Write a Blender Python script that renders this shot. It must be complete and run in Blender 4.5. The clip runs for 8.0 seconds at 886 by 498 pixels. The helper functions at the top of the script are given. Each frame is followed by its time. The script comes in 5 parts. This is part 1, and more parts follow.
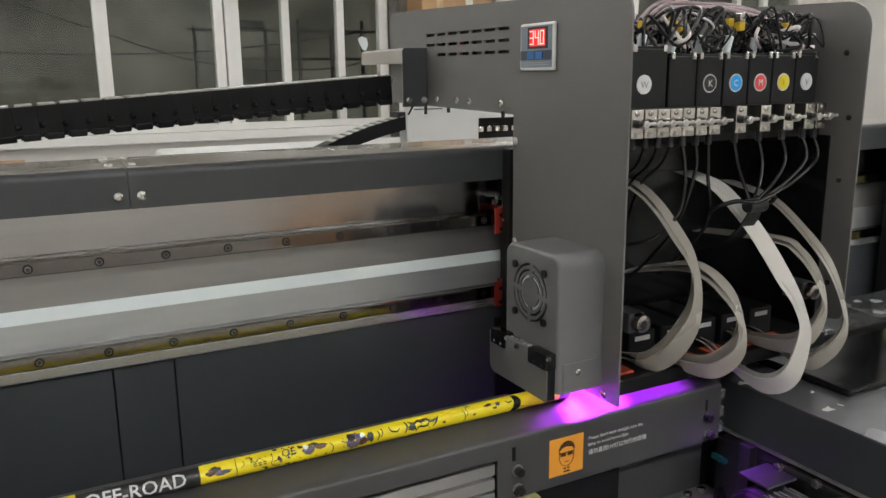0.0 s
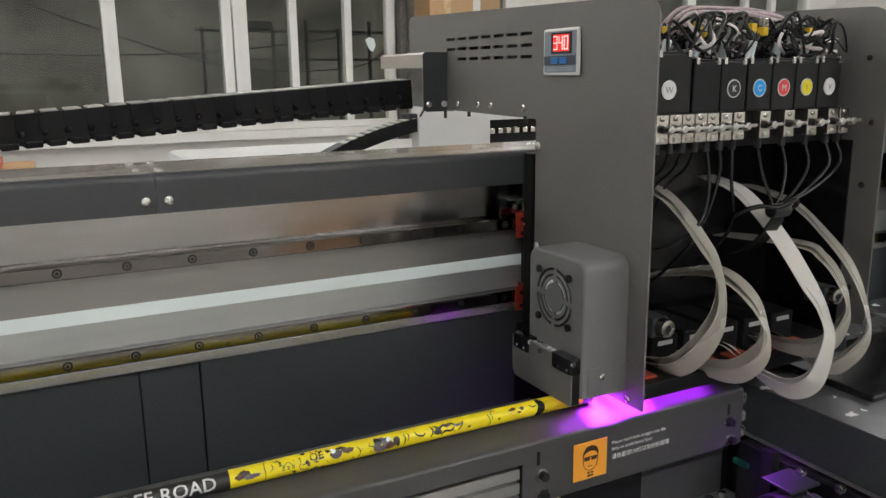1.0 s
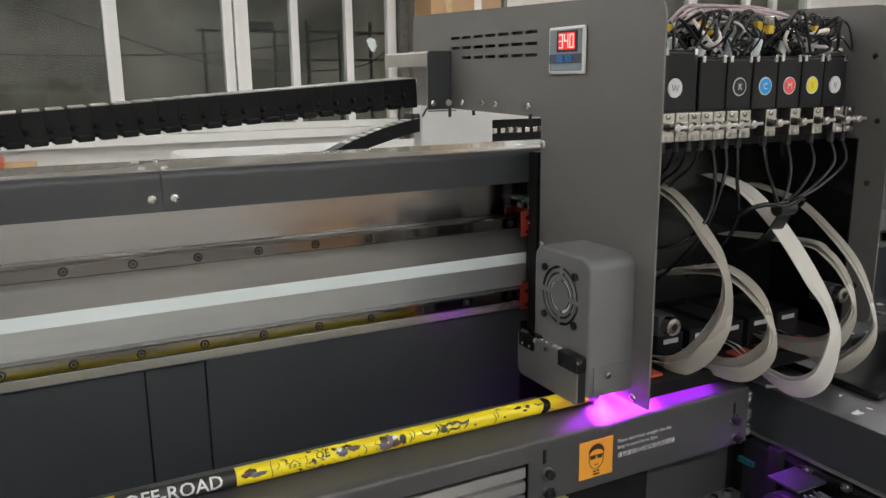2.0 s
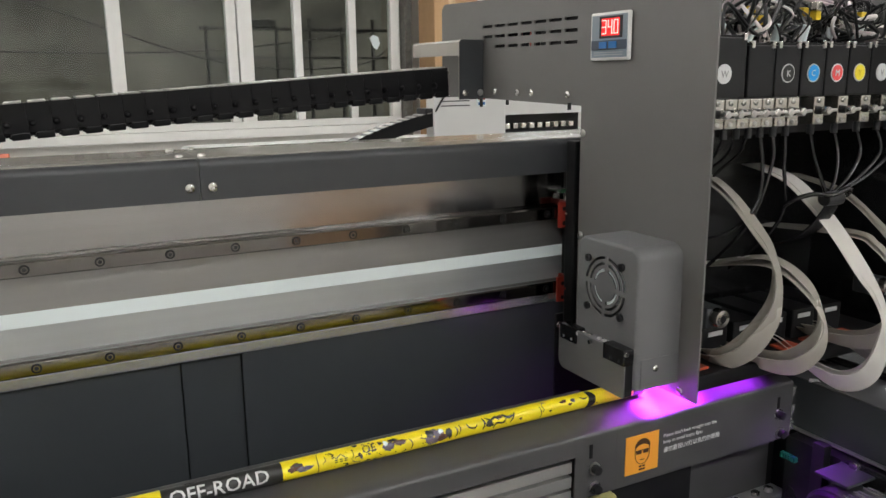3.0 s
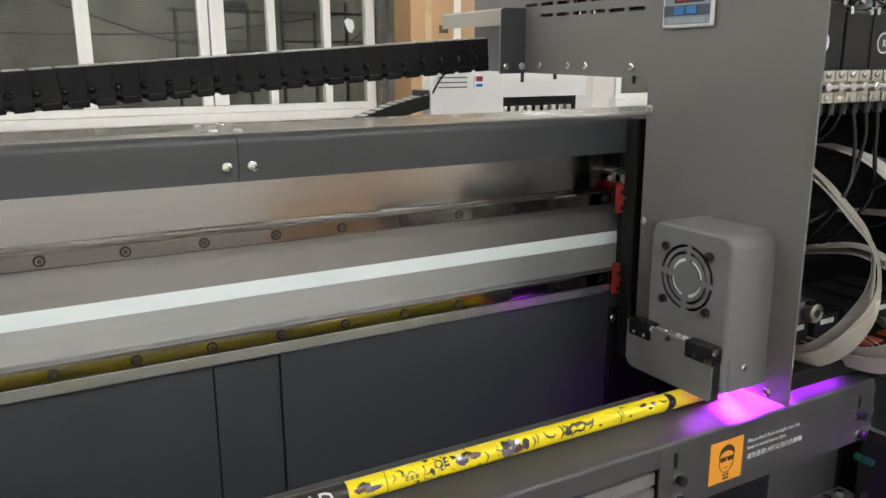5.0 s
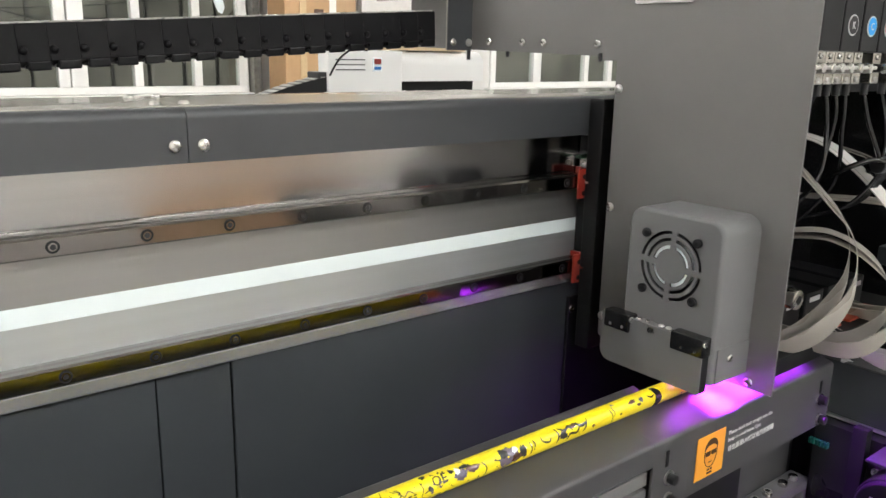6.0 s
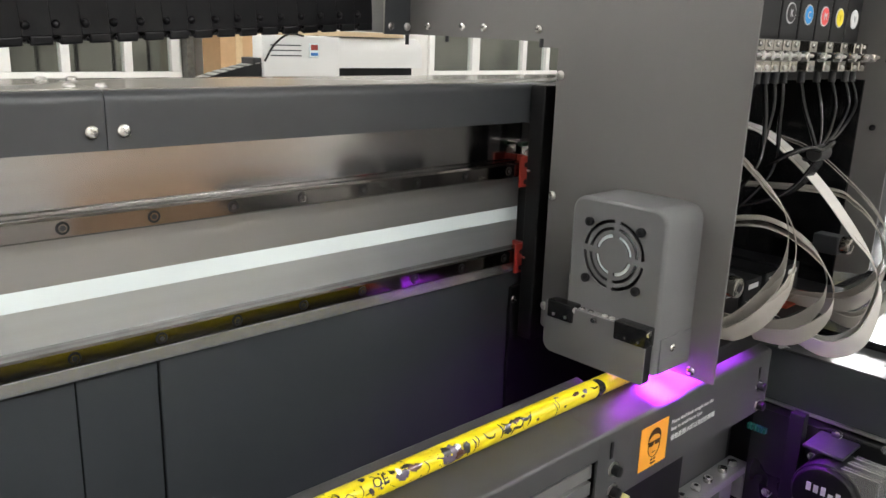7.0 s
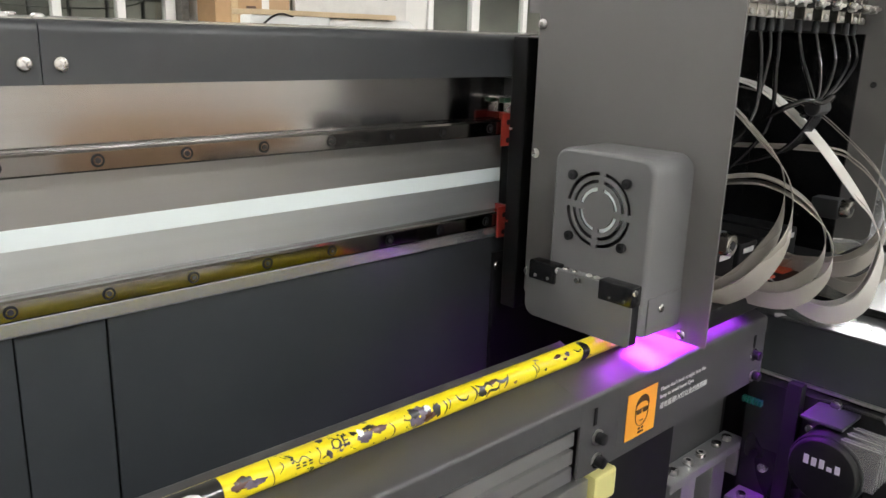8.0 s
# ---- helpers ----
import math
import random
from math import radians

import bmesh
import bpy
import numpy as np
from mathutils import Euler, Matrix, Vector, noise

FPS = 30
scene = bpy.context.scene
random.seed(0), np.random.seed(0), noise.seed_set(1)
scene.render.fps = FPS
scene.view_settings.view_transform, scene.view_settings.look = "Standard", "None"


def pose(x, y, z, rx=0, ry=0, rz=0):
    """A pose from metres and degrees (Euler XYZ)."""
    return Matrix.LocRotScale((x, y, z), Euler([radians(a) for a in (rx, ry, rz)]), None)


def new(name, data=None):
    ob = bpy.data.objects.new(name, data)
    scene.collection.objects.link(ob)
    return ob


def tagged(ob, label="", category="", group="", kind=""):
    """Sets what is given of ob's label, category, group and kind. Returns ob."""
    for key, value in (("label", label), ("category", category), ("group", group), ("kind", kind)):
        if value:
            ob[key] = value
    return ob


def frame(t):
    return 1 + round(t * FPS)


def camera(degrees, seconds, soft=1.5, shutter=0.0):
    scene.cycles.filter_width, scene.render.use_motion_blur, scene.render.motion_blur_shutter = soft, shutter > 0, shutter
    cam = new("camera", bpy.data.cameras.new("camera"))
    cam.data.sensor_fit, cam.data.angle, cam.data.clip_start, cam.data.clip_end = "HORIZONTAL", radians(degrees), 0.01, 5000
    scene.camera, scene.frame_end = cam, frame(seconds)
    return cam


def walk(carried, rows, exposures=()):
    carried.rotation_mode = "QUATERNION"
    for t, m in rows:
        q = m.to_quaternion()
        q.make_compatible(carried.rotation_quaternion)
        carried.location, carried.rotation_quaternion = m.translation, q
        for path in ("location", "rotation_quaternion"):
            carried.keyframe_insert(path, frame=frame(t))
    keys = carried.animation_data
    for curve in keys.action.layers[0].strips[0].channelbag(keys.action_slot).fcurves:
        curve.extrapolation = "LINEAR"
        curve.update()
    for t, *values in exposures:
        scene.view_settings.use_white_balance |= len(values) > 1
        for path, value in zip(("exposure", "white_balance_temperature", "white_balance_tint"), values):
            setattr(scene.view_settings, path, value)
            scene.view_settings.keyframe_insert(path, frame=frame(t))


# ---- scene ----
E = 1.30  # eye level of the first view above the floor; heights below are counted from it
cam = camera(58.46, 8.0)
ROWS = [
    (0.0, -0.0000, 0.0000, -0.0000, -27.87, -12.33, 0.62),
    (0.5, -0.0088, 0.0103, 0.0022, -27.53, -12.29, 0.65),
    (1.0, -0.0172, 0.0070, 0.0050, -27.44, -12.30, 0.62),
    (1.5, -0.0180, 0.0035, 0.0055, -27.39, -12.24, 0.63),
    (3.0, -0.0509, 0.0419, -0.0085, -27.36, -12.37, 0.64),
    (3.5, -0.0759, 0.0609, -0.0115, -26.97, -12.49, 0.70),
    (4.0, -0.0865, 0.0753, -0.0153, -26.90, -12.60, 0.63),
    (4.5, -0.0760, 0.0885, -0.0180, -26.91, -12.73, 0.69),
    (5.8, -0.1190, 0.2500, -0.0370, -37.16, -14.21, -1.10),
    (6.0, -0.1217, 0.2526, -0.0391, -38.54, -14.15, -1.21),
    (6.5, -0.1127, 0.2728, -0.0434, -42.02, -14.69, -1.72),
    (7.0, -0.1077, 0.2687, -0.0428, -42.84, -14.85, -1.82),
    (7.5, -0.0992, 0.2696, -0.0427, -42.93, -15.03, -1.77),
    (8.0, -0.0704, 0.2768, -0.0831, -42.89, -15.18, -1.70),
]
walk(cam, [(t, pose(x, y, E + z, 90 + pitch, roll, yaw)) for t, x, y, z, yaw, pitch, roll in ROWS],
     exposures=[(0.0, -0.15), (1.5, -0.12), (4.0, 0.05), (4.5, 0.10), (6.0, 0.72), (6.5, 0.60), (7.0, 0.53), (8.0, 0.52)])

# ---- world and lights ----
world = bpy.data.worlds.new("dusk")
scene.world = world
world.use_nodes = True
world.node_tree.nodes["Background"].inputs[0].default_value = (0.35, 0.42, 0.5, 1)
world.node_tree.nodes["Background"].inputs[1].default_value = 0.05
CEILING_GLOW = 52.0
UV_POWER = 2.8


# ---- materials ----
def mat(name, col, rough=0.5, metal=0.0, vary=0.15, scale=40.0, bump=0.0, bump_scale=600.0, coat=0.0, stretch=(1, 1, 1), spec=0.5, rough_vary=0.1):
    m = bpy.data.materials.new(name)
    m.use_nodes = True
    nt = m.node_tree
    b = nt.nodes["Principled BSDF"]
    b.inputs["Roughness"].default_value = rough
    b.inputs["Metallic"].default_value = metal
    b.inputs["Specular IOR Level"].default_value = spec
    b.inputs["Coat Weight"].default_value = coat
    tc = nt.nodes.new("ShaderNodeTexCoord")
    mp = nt.nodes.new("ShaderNodeMapping")
    mp.inputs["Scale"].default_value = stretch
    nt.links.new(tc.outputs["Object"], mp.inputs["Vector"])
    n1 = nt.nodes.new("ShaderNodeTexNoise")
    n1.inputs["Scale"].default_value = scale
    n1.inputs["Detail"].default_value = 6
    nt.links.new(mp.outputs[0], n1.inputs["Vector"])
    n2 = nt.nodes.new("ShaderNodeTexNoise")
    n2.inputs["Scale"].default_value = scale * 0.15
    n2.inputs["Detail"].default_value = 3
    nt.links.new(mp.outputs[0], n2.inputs["Vector"])
    add = nt.nodes.new("ShaderNodeMath")
    add.operation = "ADD"
    nt.links.new(n1.outputs["Fac"], add.inputs[0])
    nt.links.new(n2.outputs["Fac"], add.inputs[1])
    ramp = nt.nodes.new("ShaderNodeMapRange")
    ramp.inputs["From Min"].default_value = 0.4
    ramp.inputs["From Max"].default_value = 1.6
    ramp.inputs["To Min"].default_value = 1 - vary
    ramp.inputs["To Max"].default_value = 1 + vary
    nt.links.new(add.outputs[0], ramp.inputs["Value"])
    mix = nt.nodes.new("ShaderNodeVectorMath")
    mix.operation = "SCALE"
    mix.inputs[0].default_value = col[:3]
    nt.links.new(ramp.outputs[0], mix.inputs["Scale"])
    nt.links.new(mix.outputs[0], b.inputs["Base Color"])
    rr = nt.nodes.new("ShaderNodeMapRange")
    rr.inputs["From Min"].default_value = 0.2
    rr.inputs["From Max"].default_value = 0.8
    rr.inputs["To Min"].default_value = max(0.02, rough - rough_vary)
    rr.inputs["To Max"].default_value = min(1.0, rough + rough_vary)
    nt.links.new(n2.outputs["Fac"], rr.inputs["Value"])
    nt.links.new(rr.outputs[0], b.inputs["Roughness"])
    if bump:
        n3 = nt.nodes.new("ShaderNodeTexNoise")
        n3.inputs["Scale"].default_value = bump_scale
        n3.inputs["Detail"].default_value = 2
        nt.links.new(mp.outputs[0], n3.inputs["Vector"])
        bp = nt.nodes.new("ShaderNodeBump")
        bp.inputs["Strength"].default_value = bump
        bp.inputs["Distance"].default_value = 0.001
        nt.links.new(n3.outputs["Fac"], bp.inputs["Height"])
        nt.links.new(bp.outputs[0], b.inputs["Normal"])
    return m


def glow(name, col, strength):
    m = bpy.data.materials.new(name)
    m.use_nodes = True
    b = m.node_tree.nodes["Principled BSDF"]
    b.inputs["Base Color"].default_value = (*col, 1)
    b.inputs["Emission Color"].default_value = (*col, 1)
    b.inputs["Emission Strength"].default_value = strength
    return m


M_GREY = mat("grey_powder_coat", (0.130, 0.126, 0.121), 0.36, vary=0.05, scale=30, bump=0.25, bump_scale=1500, spec=0.75, rough_vary=0.03)
M_LAMPGREY = mat("lamp_grey_powder_coat", (0.138, 0.138, 0.140), 0.36, vary=0.06, scale=30, bump=0.3, bump_scale=1600)
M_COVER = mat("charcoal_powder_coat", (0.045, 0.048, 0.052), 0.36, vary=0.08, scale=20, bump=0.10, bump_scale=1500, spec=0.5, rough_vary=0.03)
# beige base colour stands in for the bright wall mirrored at grazing angles
M_TOPSHEET = mat("reflection_pale_sheet", (0.34, 0.32, 0.28), 0.28, vary=0.10, scale=14, stretch=(0.2, 1, 1), bump=0.05, bump_scale=900, coat=0.4)
M_PANEL = mat("slate_powder_coat", (0.050, 0.055, 0.060), 0.22, vary=0.06, scale=12, bump=0.15, bump_scale=1200, rough_vary=0.02)
M_BED = mat("bed_powder_coat", (0.064, 0.063, 0.065), 0.36, vary=0.08, scale=25, bump=0.25, bump_scale=1500, spec=0.7, rough_vary=0.05)
M_RECESS = mat("black_satin_sheet", (0.016, 0.016, 0.017), 0.30, vary=0.3, scale=30, spec=0.5)
M_BLACK = mat("black_anodised", (0.010, 0.010, 0.011), 0.5, vary=0.3, scale=60, spec=0.25)
M_BLACKPL = mat("black_plastic", (0.013, 0.0135, 0.015), 0.38, vary=0.2, scale=80, bump=0.1)
M_GLOSS = mat("black_acrylic", (0.012, 0.012, 0.013), 0.12, vary=0.2, scale=20, rough_vary=0.06)
M_INNER = mat("black_gloss_sheet", (0.008, 0.008, 0.0085), 0.18, vary=0.3, scale=25, spec=0.4, rough_vary=0.06)
M_STEEL = mat("brushed_steel", (0.40, 0.392, 0.388), 0.15, 1.0, vary=0.10, scale=30, stretch=(0.05, 1, 6))
M_MATTESTEEL = mat("matte_machined_steel", (0.325, 0.32, 0.312), 0.40, 0.8, vary=0.07, scale=30, stretch=(0.05, 1, 6), bump=0.06, bump_scale=500)
M_PALESTEEL = mat("pale_machined_steel", (0.51, 0.535, 0.54), 0.42, 0.75, vary=0.06, scale=30, stretch=(0.05, 1, 6), bump=0.06, bump_scale=500)
M_RAIL = mat("ground_rail_steel", (0.22, 0.205, 0.195), 0.09, 1.0, vary=0.15, scale=40, stretch=(0.15, 1, 3), rough_vary=0.06)
M_LEDGE = mat("milled_aluminium", (0.62, 0.625, 0.625), 0.20, 0.75, vary=0.08, scale=40, stretch=(0.1, 1, 2))
M_ALU = mat("anodised_aluminium", (0.56, 0.555, 0.545), 0.30, 0.8, vary=0.06, scale=60, stretch=(0.1, 1, 1))
M_CHROME = mat("zinc_screw", (0.66, 0.65, 0.63), 0.27, 1.0, vary=0.2, scale=200)
M_DARKSCREW = mat("black_oxide_screw", (0.03, 0.03, 0.032), 0.35, 0.6, vary=0.2, scale=200)
M_TAPE = mat("white_tape", (0.80, 0.88, 0.89), 0.5, vary=0.04, scale=25, stretch=(0.1, 1, 1))
M_NICKEL = mat("nickel_valve", (0.54, 0.515, 0.475), 0.25, 1.0, vary=0.2, scale=120)
M_FFC = mat("grey_flat_cable", (0.40, 0.375, 0.33), 0.26, vary=0.12, scale=60, bump=0.1, spec=0.8)
M_FFCB = mat("white_flat_cable", (0.62, 0.6, 0.56), 0.4, vary=0.06, scale=60)
M_HOSE = mat("black_ink_hose", (0.006, 0.006, 0.007), 0.10, vary=0.2, scale=90, spec=0.45, rough_vary=0.05)
M_ORANGE = mat("orange_acrylic", (0.42, 0.065, 0.028), 0.35, vary=0.1, scale=60)
M_RED = mat("red_wiper_plastic", (0.27, 0.024, 0.015), 0.4, vary=0.1, scale=80)
M_WHITEWALL = mat("white_plaster", (0.72, 0.7, 0.66), 0.8, vary=0.06, scale=3, bump=0.2, bump_scale=60)
M_FRAME = mat("white_window_paint", (0.78, 0.77, 0.73), 0.45, vary=0.05, scale=8)
M_PARCEL = mat("parcel_tape", (0.5, 0.36, 0.2), 0.3)
M_AISLE = mat("pale_cardboard", (0.60, 0.42, 0.28), 0.7, vary=0.12, scale=8)
M_CARD = mat("brown_cardboard", (0.42, 0.26, 0.13), 0.75, vary=0.12, scale=12, bump=0.1, bump_scale=200)
M_FLOOR = mat("pale_grey_concrete", (0.46, 0.45, 0.44), 0.6, vary=0.2, scale=4, bump=0.2, bump_scale=80)
M_WHITEM = mat("white_machine_paint", (0.74, 0.74, 0.72), 0.4, vary=0.04, scale=10)
M_YBLOCK = mat("pale_yellow_plastic", (0.62, 0.58, 0.24), 0.45, vary=0.1, scale=60)
M_STICK = mat("orange_sticker", (0.85, 0.36, 0.045), 0.4, vary=0.05, scale=60)
M_INKDARK = mat("dark_print", (0.06, 0.025, 0.012), 0.5, vary=0.2, scale=80)
M_PRINTWHITE = mat("white_print", (0.62, 0.62, 0.62), 0.5, vary=0.05)
M_WIREW = mat("white_wire_sheath", (0.72, 0.66, 0.66), 0.4, vary=0.1, scale=90)
M_WIREY = mat("yellow_wire_tie", (0.75, 0.5, 0.03), 0.4, vary=0.1, scale=90)
M_BLUE = mat("blue_plastic", (0.02, 0.16, 0.45), 0.4, vary=0.1, scale=90)


def splatter_material():
    """Black sheet metal with dried pale ink drops on it."""
    m = mat("splattered_black_sheet", (0.085, 0.086, 0.088), 0.24, vary=0.35, scale=30)
    nt = m.node_tree
    b = nt.nodes["Principled BSDF"]
    old = b.inputs["Base Color"].links[0].from_socket
    tc = nt.nodes.new("ShaderNodeTexCoord")
    v = nt.nodes.new("ShaderNodeTexVoronoi")
    v.inputs["Scale"].default_value = 42
    v.inputs["Randomness"].default_value = 1
    w = nt.nodes.new("ShaderNodeTexNoise")
    w.inputs["Scale"].default_value = 90
    warp = nt.nodes.new("ShaderNodeMixRGB")
    warp.inputs[0].default_value = 0.02
    nt.links.new(tc.outputs["Object"], w.inputs["Vector"])
    nt.links.new(tc.outputs["Object"], warp.inputs[1])
    nt.links.new(w.outputs["Color"], warp.inputs[2])
    nt.links.new(warp.outputs[0], v.inputs["Vector"])
    size = nt.nodes.new("ShaderNodeSeparateColor")
    nt.links.new(v.outputs["Color"], size.inputs[0])
    gate = nt.nodes.new("ShaderNodeMapRange")
    gate.inputs["From Min"].default_value = 0.45
    gate.inputs["From Max"].default_value = 1.0
    gate.inputs["To Min"].default_value = 0.0
    gate.inputs["To Max"].default_value = 0.42
    nt.links.new(size.outputs[0], gate.inputs["Value"])
    less = nt.nodes.new("ShaderNodeMath")
    less.operation = "LESS_THAN"
    nt.links.new(v.outputs["Distance"], less.inputs[0])
    nt.links.new(gate.outputs[0], less.inputs[1])
    mx = nt.nodes.new("ShaderNodeMixRGB")
    nt.links.new(less.outputs[0], mx.inputs[0])
    nt.links.new(old, mx.inputs[1])
    mx.inputs[2].default_value = (0.62, 0.62, 0.62, 1)
    nt.links.new(mx.outputs[0], b.inputs["Base Color"])
    return m


M_SPLAT = splatter_material()


def tube_material():
    """Glossy yellow print with dark torn blotches, rings and small purple-grey patches."""
    m = mat("yellow_print", (0.86, 0.70, 0.012), 0.32, vary=0.05, scale=50, coat=0.12)
    nt = m.node_tree
    b = nt.nodes["Principled BSDF"]
    old = b.inputs["Base Color"].links[0].from_socket
    tc = nt.nodes.new("ShaderNodeTexCoord")
    big = nt.nodes.new("ShaderNodeTexNoise")
    big.inputs["Scale"].default_value = 9
    big.inputs["Detail"].default_value = 1
    fine = nt.nodes.new("ShaderNodeTexNoise")
    fine.inputs["Scale"].default_value = 120
    fine.inputs["Detail"].default_value = 8
    fine.inputs["Distortion"].default_value = 1.5
    for n in (big, fine):
        nt.links.new(tc.outputs["Object"], n.inputs["Vector"])
    mul = nt.nodes.new("ShaderNodeMath")
    mul.operation = "MULTIPLY_ADD"
    mul.inputs[1].default_value = 0.45
    nt.links.new(big.outputs["Fac"], mul.inputs[0])
    nt.links.new(fine.outputs["Fac"], mul.inputs[2])
    cut = nt.nodes.new("ShaderNodeMapRange")
    cut.inputs["From Min"].default_value = 0.918
    cut.inputs["From Max"].default_value = 0.926
    nt.links.new(mul.outputs[0], cut.inputs["Value"])
    hue = nt.nodes.new("ShaderNodeTexNoise")
    hue.inputs["Scale"].default_value = 35
    nt.links.new(tc.outputs["Object"], hue.inputs["Vector"])
    cr = nt.nodes.new("ShaderNodeValToRGB")
    cr.color_ramp.elements[0].position, cr.color_ramp.elements[0].color = 0.45, (0.015, 0.012, 0.01, 1)
    cr.color_ramp.elements[1].position, cr.color_ramp.elements[1].color = 0.62, (0.24, 0.19, 0.27, 1)
    nt.links.new(hue.outputs["Fac"], cr.inputs["Fac"])
    mx = nt.nodes.new("ShaderNodeMixRGB")
    nt.links.new(cut.outputs[0], mx.inputs[0])
    nt.links.new(old, mx.inputs[1])
    nt.links.new(cr.outputs[0], mx.inputs[2])
    nt.links.new(mx.outputs[0], b.inputs["Base Color"])
    return m


M_TUBE = tube_material()

M_GLASS = bpy.data.materials.new("window_glass")
M_GLASS.use_nodes = True
_b = M_GLASS.node_tree.nodes["Principled BSDF"]
_b.inputs["Transmission Weight"].default_value = 1.0
_b.inputs["Roughness"].default_value = 0.03
_b.inputs["IOR"].default_value = 1.45
_b.inputs["Base Color"].default_value = (0.8, 0.85, 0.8, 1)

# ---- mesh helpers ----
BASE = {}


def thing(name, base, label, category, group="", kind=""):
    """An Empty at a thing's base; base is counted from eye level."""
    ob = new(name)
    ob.location = (base[0], base[1], base[2] + E)
    ob.empty_display_size = 0.05
    BASE[ob.name] = Vector(base)
    return tagged(ob, label, category, group, kind)


def part(name, bm, material, parent=None, label="", smooth=0.0):
    """Links bm, built from eye level, as one mesh under parent."""
    base = BASE[parent.name] if parent is not None else Vector((0, 0, -E))
    bmesh.ops.translate(bm, verts=bm.verts, vec=-base)
    bmesh.ops.recalc_face_normals(bm, faces=bm.faces)
    me = bpy.data.meshes.new(name)
    bm.to_mesh(me)
    bm.free()
    if smooth:
        for p in me.polygons:
            p.use_smooth = True
        me.set_sharp_from_angle(angle=radians(smooth))
    me.materials.append(material)
    ob = new(name, me)
    if parent is not None:
        ob.parent = parent
    BASE[ob.name] = base
    if label:
        tagged(ob, label)
    return ob


def solid(name, bm, material, label, category, group="", kind="", smooth=0.0):
    """A one-mesh thing with its origin at its base."""
    lo = [min(v.co[i] for v in bm.verts) for i in range(3)]
    hi = [max(v.co[i] for v in bm.verts) for i in range(3)]
    base = Vector(((lo[0] + hi[0]) / 2, (lo[1] + hi[1]) / 2, lo[2]))
    ob = part(name, bm, material, None, "", smooth)
    shift = base + Vector((0, 0, E))
    ob.data.transform(Matrix.Translation(-shift))
    ob.location = shift
    BASE[ob.name] = base
    return tagged(ob, label, category, group, kind)


def box(x0, x1, y0, y1, z0, z1, bevel=0.0, seg=2, bm=None):
    """A box, bevelled, added to bm if one is given."""
    b = bmesh.new()
    bmesh.ops.create_cube(b, size=1)
    bmesh.ops.scale(b, verts=b.verts, vec=(abs(x1 - x0), abs(y1 - y0), abs(z1 - z0)))
    bmesh.ops.translate(b, verts=b.verts, vec=((x0 + x1) / 2, (y0 + y1) / 2, (z0 + z1) / 2))
    if bevel:
        bmesh.ops.bevel(b, geom=b.edges[:], offset=bevel, segments=seg, profile=0.6, affect="EDGES")
    return merge(bm, b)


def merge(bm, b):
    if bm is None:
        return b
    me = bpy.data.meshes.new("tmp")
    b.to_mesh(me)
    b.free()
    bm.from_mesh(me)
    bpy.data.meshes.remove(me)
    return bm


def rod(p, q, r, r2=None, seg=20, bm=None, bevel=0.0):
    """A cylinder or cone from p to q."""
    p, q = Vector(p), Vector(q)
    b = bmesh.new()
    bmesh.ops.create_cone(b, cap_ends=True, segments=seg, radius1=r, radius2=r if r2 is None else r2, depth=(q - p).length)
    if bevel:
        bmesh.ops.bevel(b, geom=[e for e in b.edges if abs(e.verts[0].co.z - e.verts[1].co.z) < 1e-6], offset=bevel, segments=2, profile=0.5, affect="EDGES")
    b.transform(Matrix.Translation((p + q) / 2) @ (q - p).to_track_quat("Z", "Y").to_matrix().to_4x4())
    return merge(bm, b)


def smooth_path(pts, n=8):
    """Catmull-Rom points through pts."""
    pts = [Vector(p) for p in pts]
    out = []
    for i in range(len(pts) - 1):
        p0, p1, p2, p3 = pts[max(i - 1, 0)], pts[i], pts[i + 1], pts[min(i + 2, len(pts) - 1)]
        for k in range(n):
            t = k / n
            out.append(0.5 * (2 * p1 + (p2 - p0) * t + (2 * p0 - 5 * p1 + 4 * p2 - p3) * t * t + (3 * p1 - p0 - 3 * p2 + p3) * t ** 3))
    return out + [pts[-1]]


def sweep(pts, r, seg=8, n=6, bm=None):
    """A round cable through pts."""
    path = smooth_path(pts, n)
    bm = bm or bmesh.new()
    rings = []
    up = Vector((0.3, 0.2, 0.93))
    for i, c in enumerate(path):
        d = (path[min(i + 1, len(path) - 1)] - path[max(i - 1, 0)]).normalized()
        a = d.cross(up)
        a = a.normalized() if a.length > 1e-4 else d.orthogonal().normalized()
        b = d.cross(a)
        up = -b if b.dot(up) < 0 else b
        rings.append([bm.verts.new(c + r * (math.cos(2 * math.pi * k / seg) * a + math.sin(2 * math.pi * k / seg) * up)) for k in range(seg)])
    for u, v in zip(rings, rings[1:]):
        for k in range(seg):
            bm.faces.new((u[k], u[(k + 1) % seg], v[(k + 1) % seg], v[k]))
    bm.faces.new(rings[0])
    bm.faces.new(rings[-1][::-1])
    return bm


def ribbon(pts, across, w, th=0.0006, n=10, bm=None):
    """A flat cable through pts; across: its width's direction at each point."""
    path = smooth_path(pts, n)
    ways = smooth_path(across, n)
    bm = bm or bmesh.new()
    rows = []
    for i, c in enumerate(path):
        d = (path[min(i + 1, len(path) - 1)] - path[max(i - 1, 0)]).normalized()
        a = (ways[i] - ways[i].dot(d) * d).normalized() * w / 2
        nrm = d.cross(a).normalized() * th / 2
        rows.append([bm.verts.new(c + s) for s in (-a - nrm, a - nrm, a + nrm, -a + nrm)])
    for u, v in zip(rows, rows[1:]):
        for k in range(4):
            bm.faces.new((u[k], u[(k + 1) % 4], v[(k + 1) % 4], v[k]))
    bm.faces.new(rows[0])
    bm.faces.new(rows[-1][::-1])
    return bm


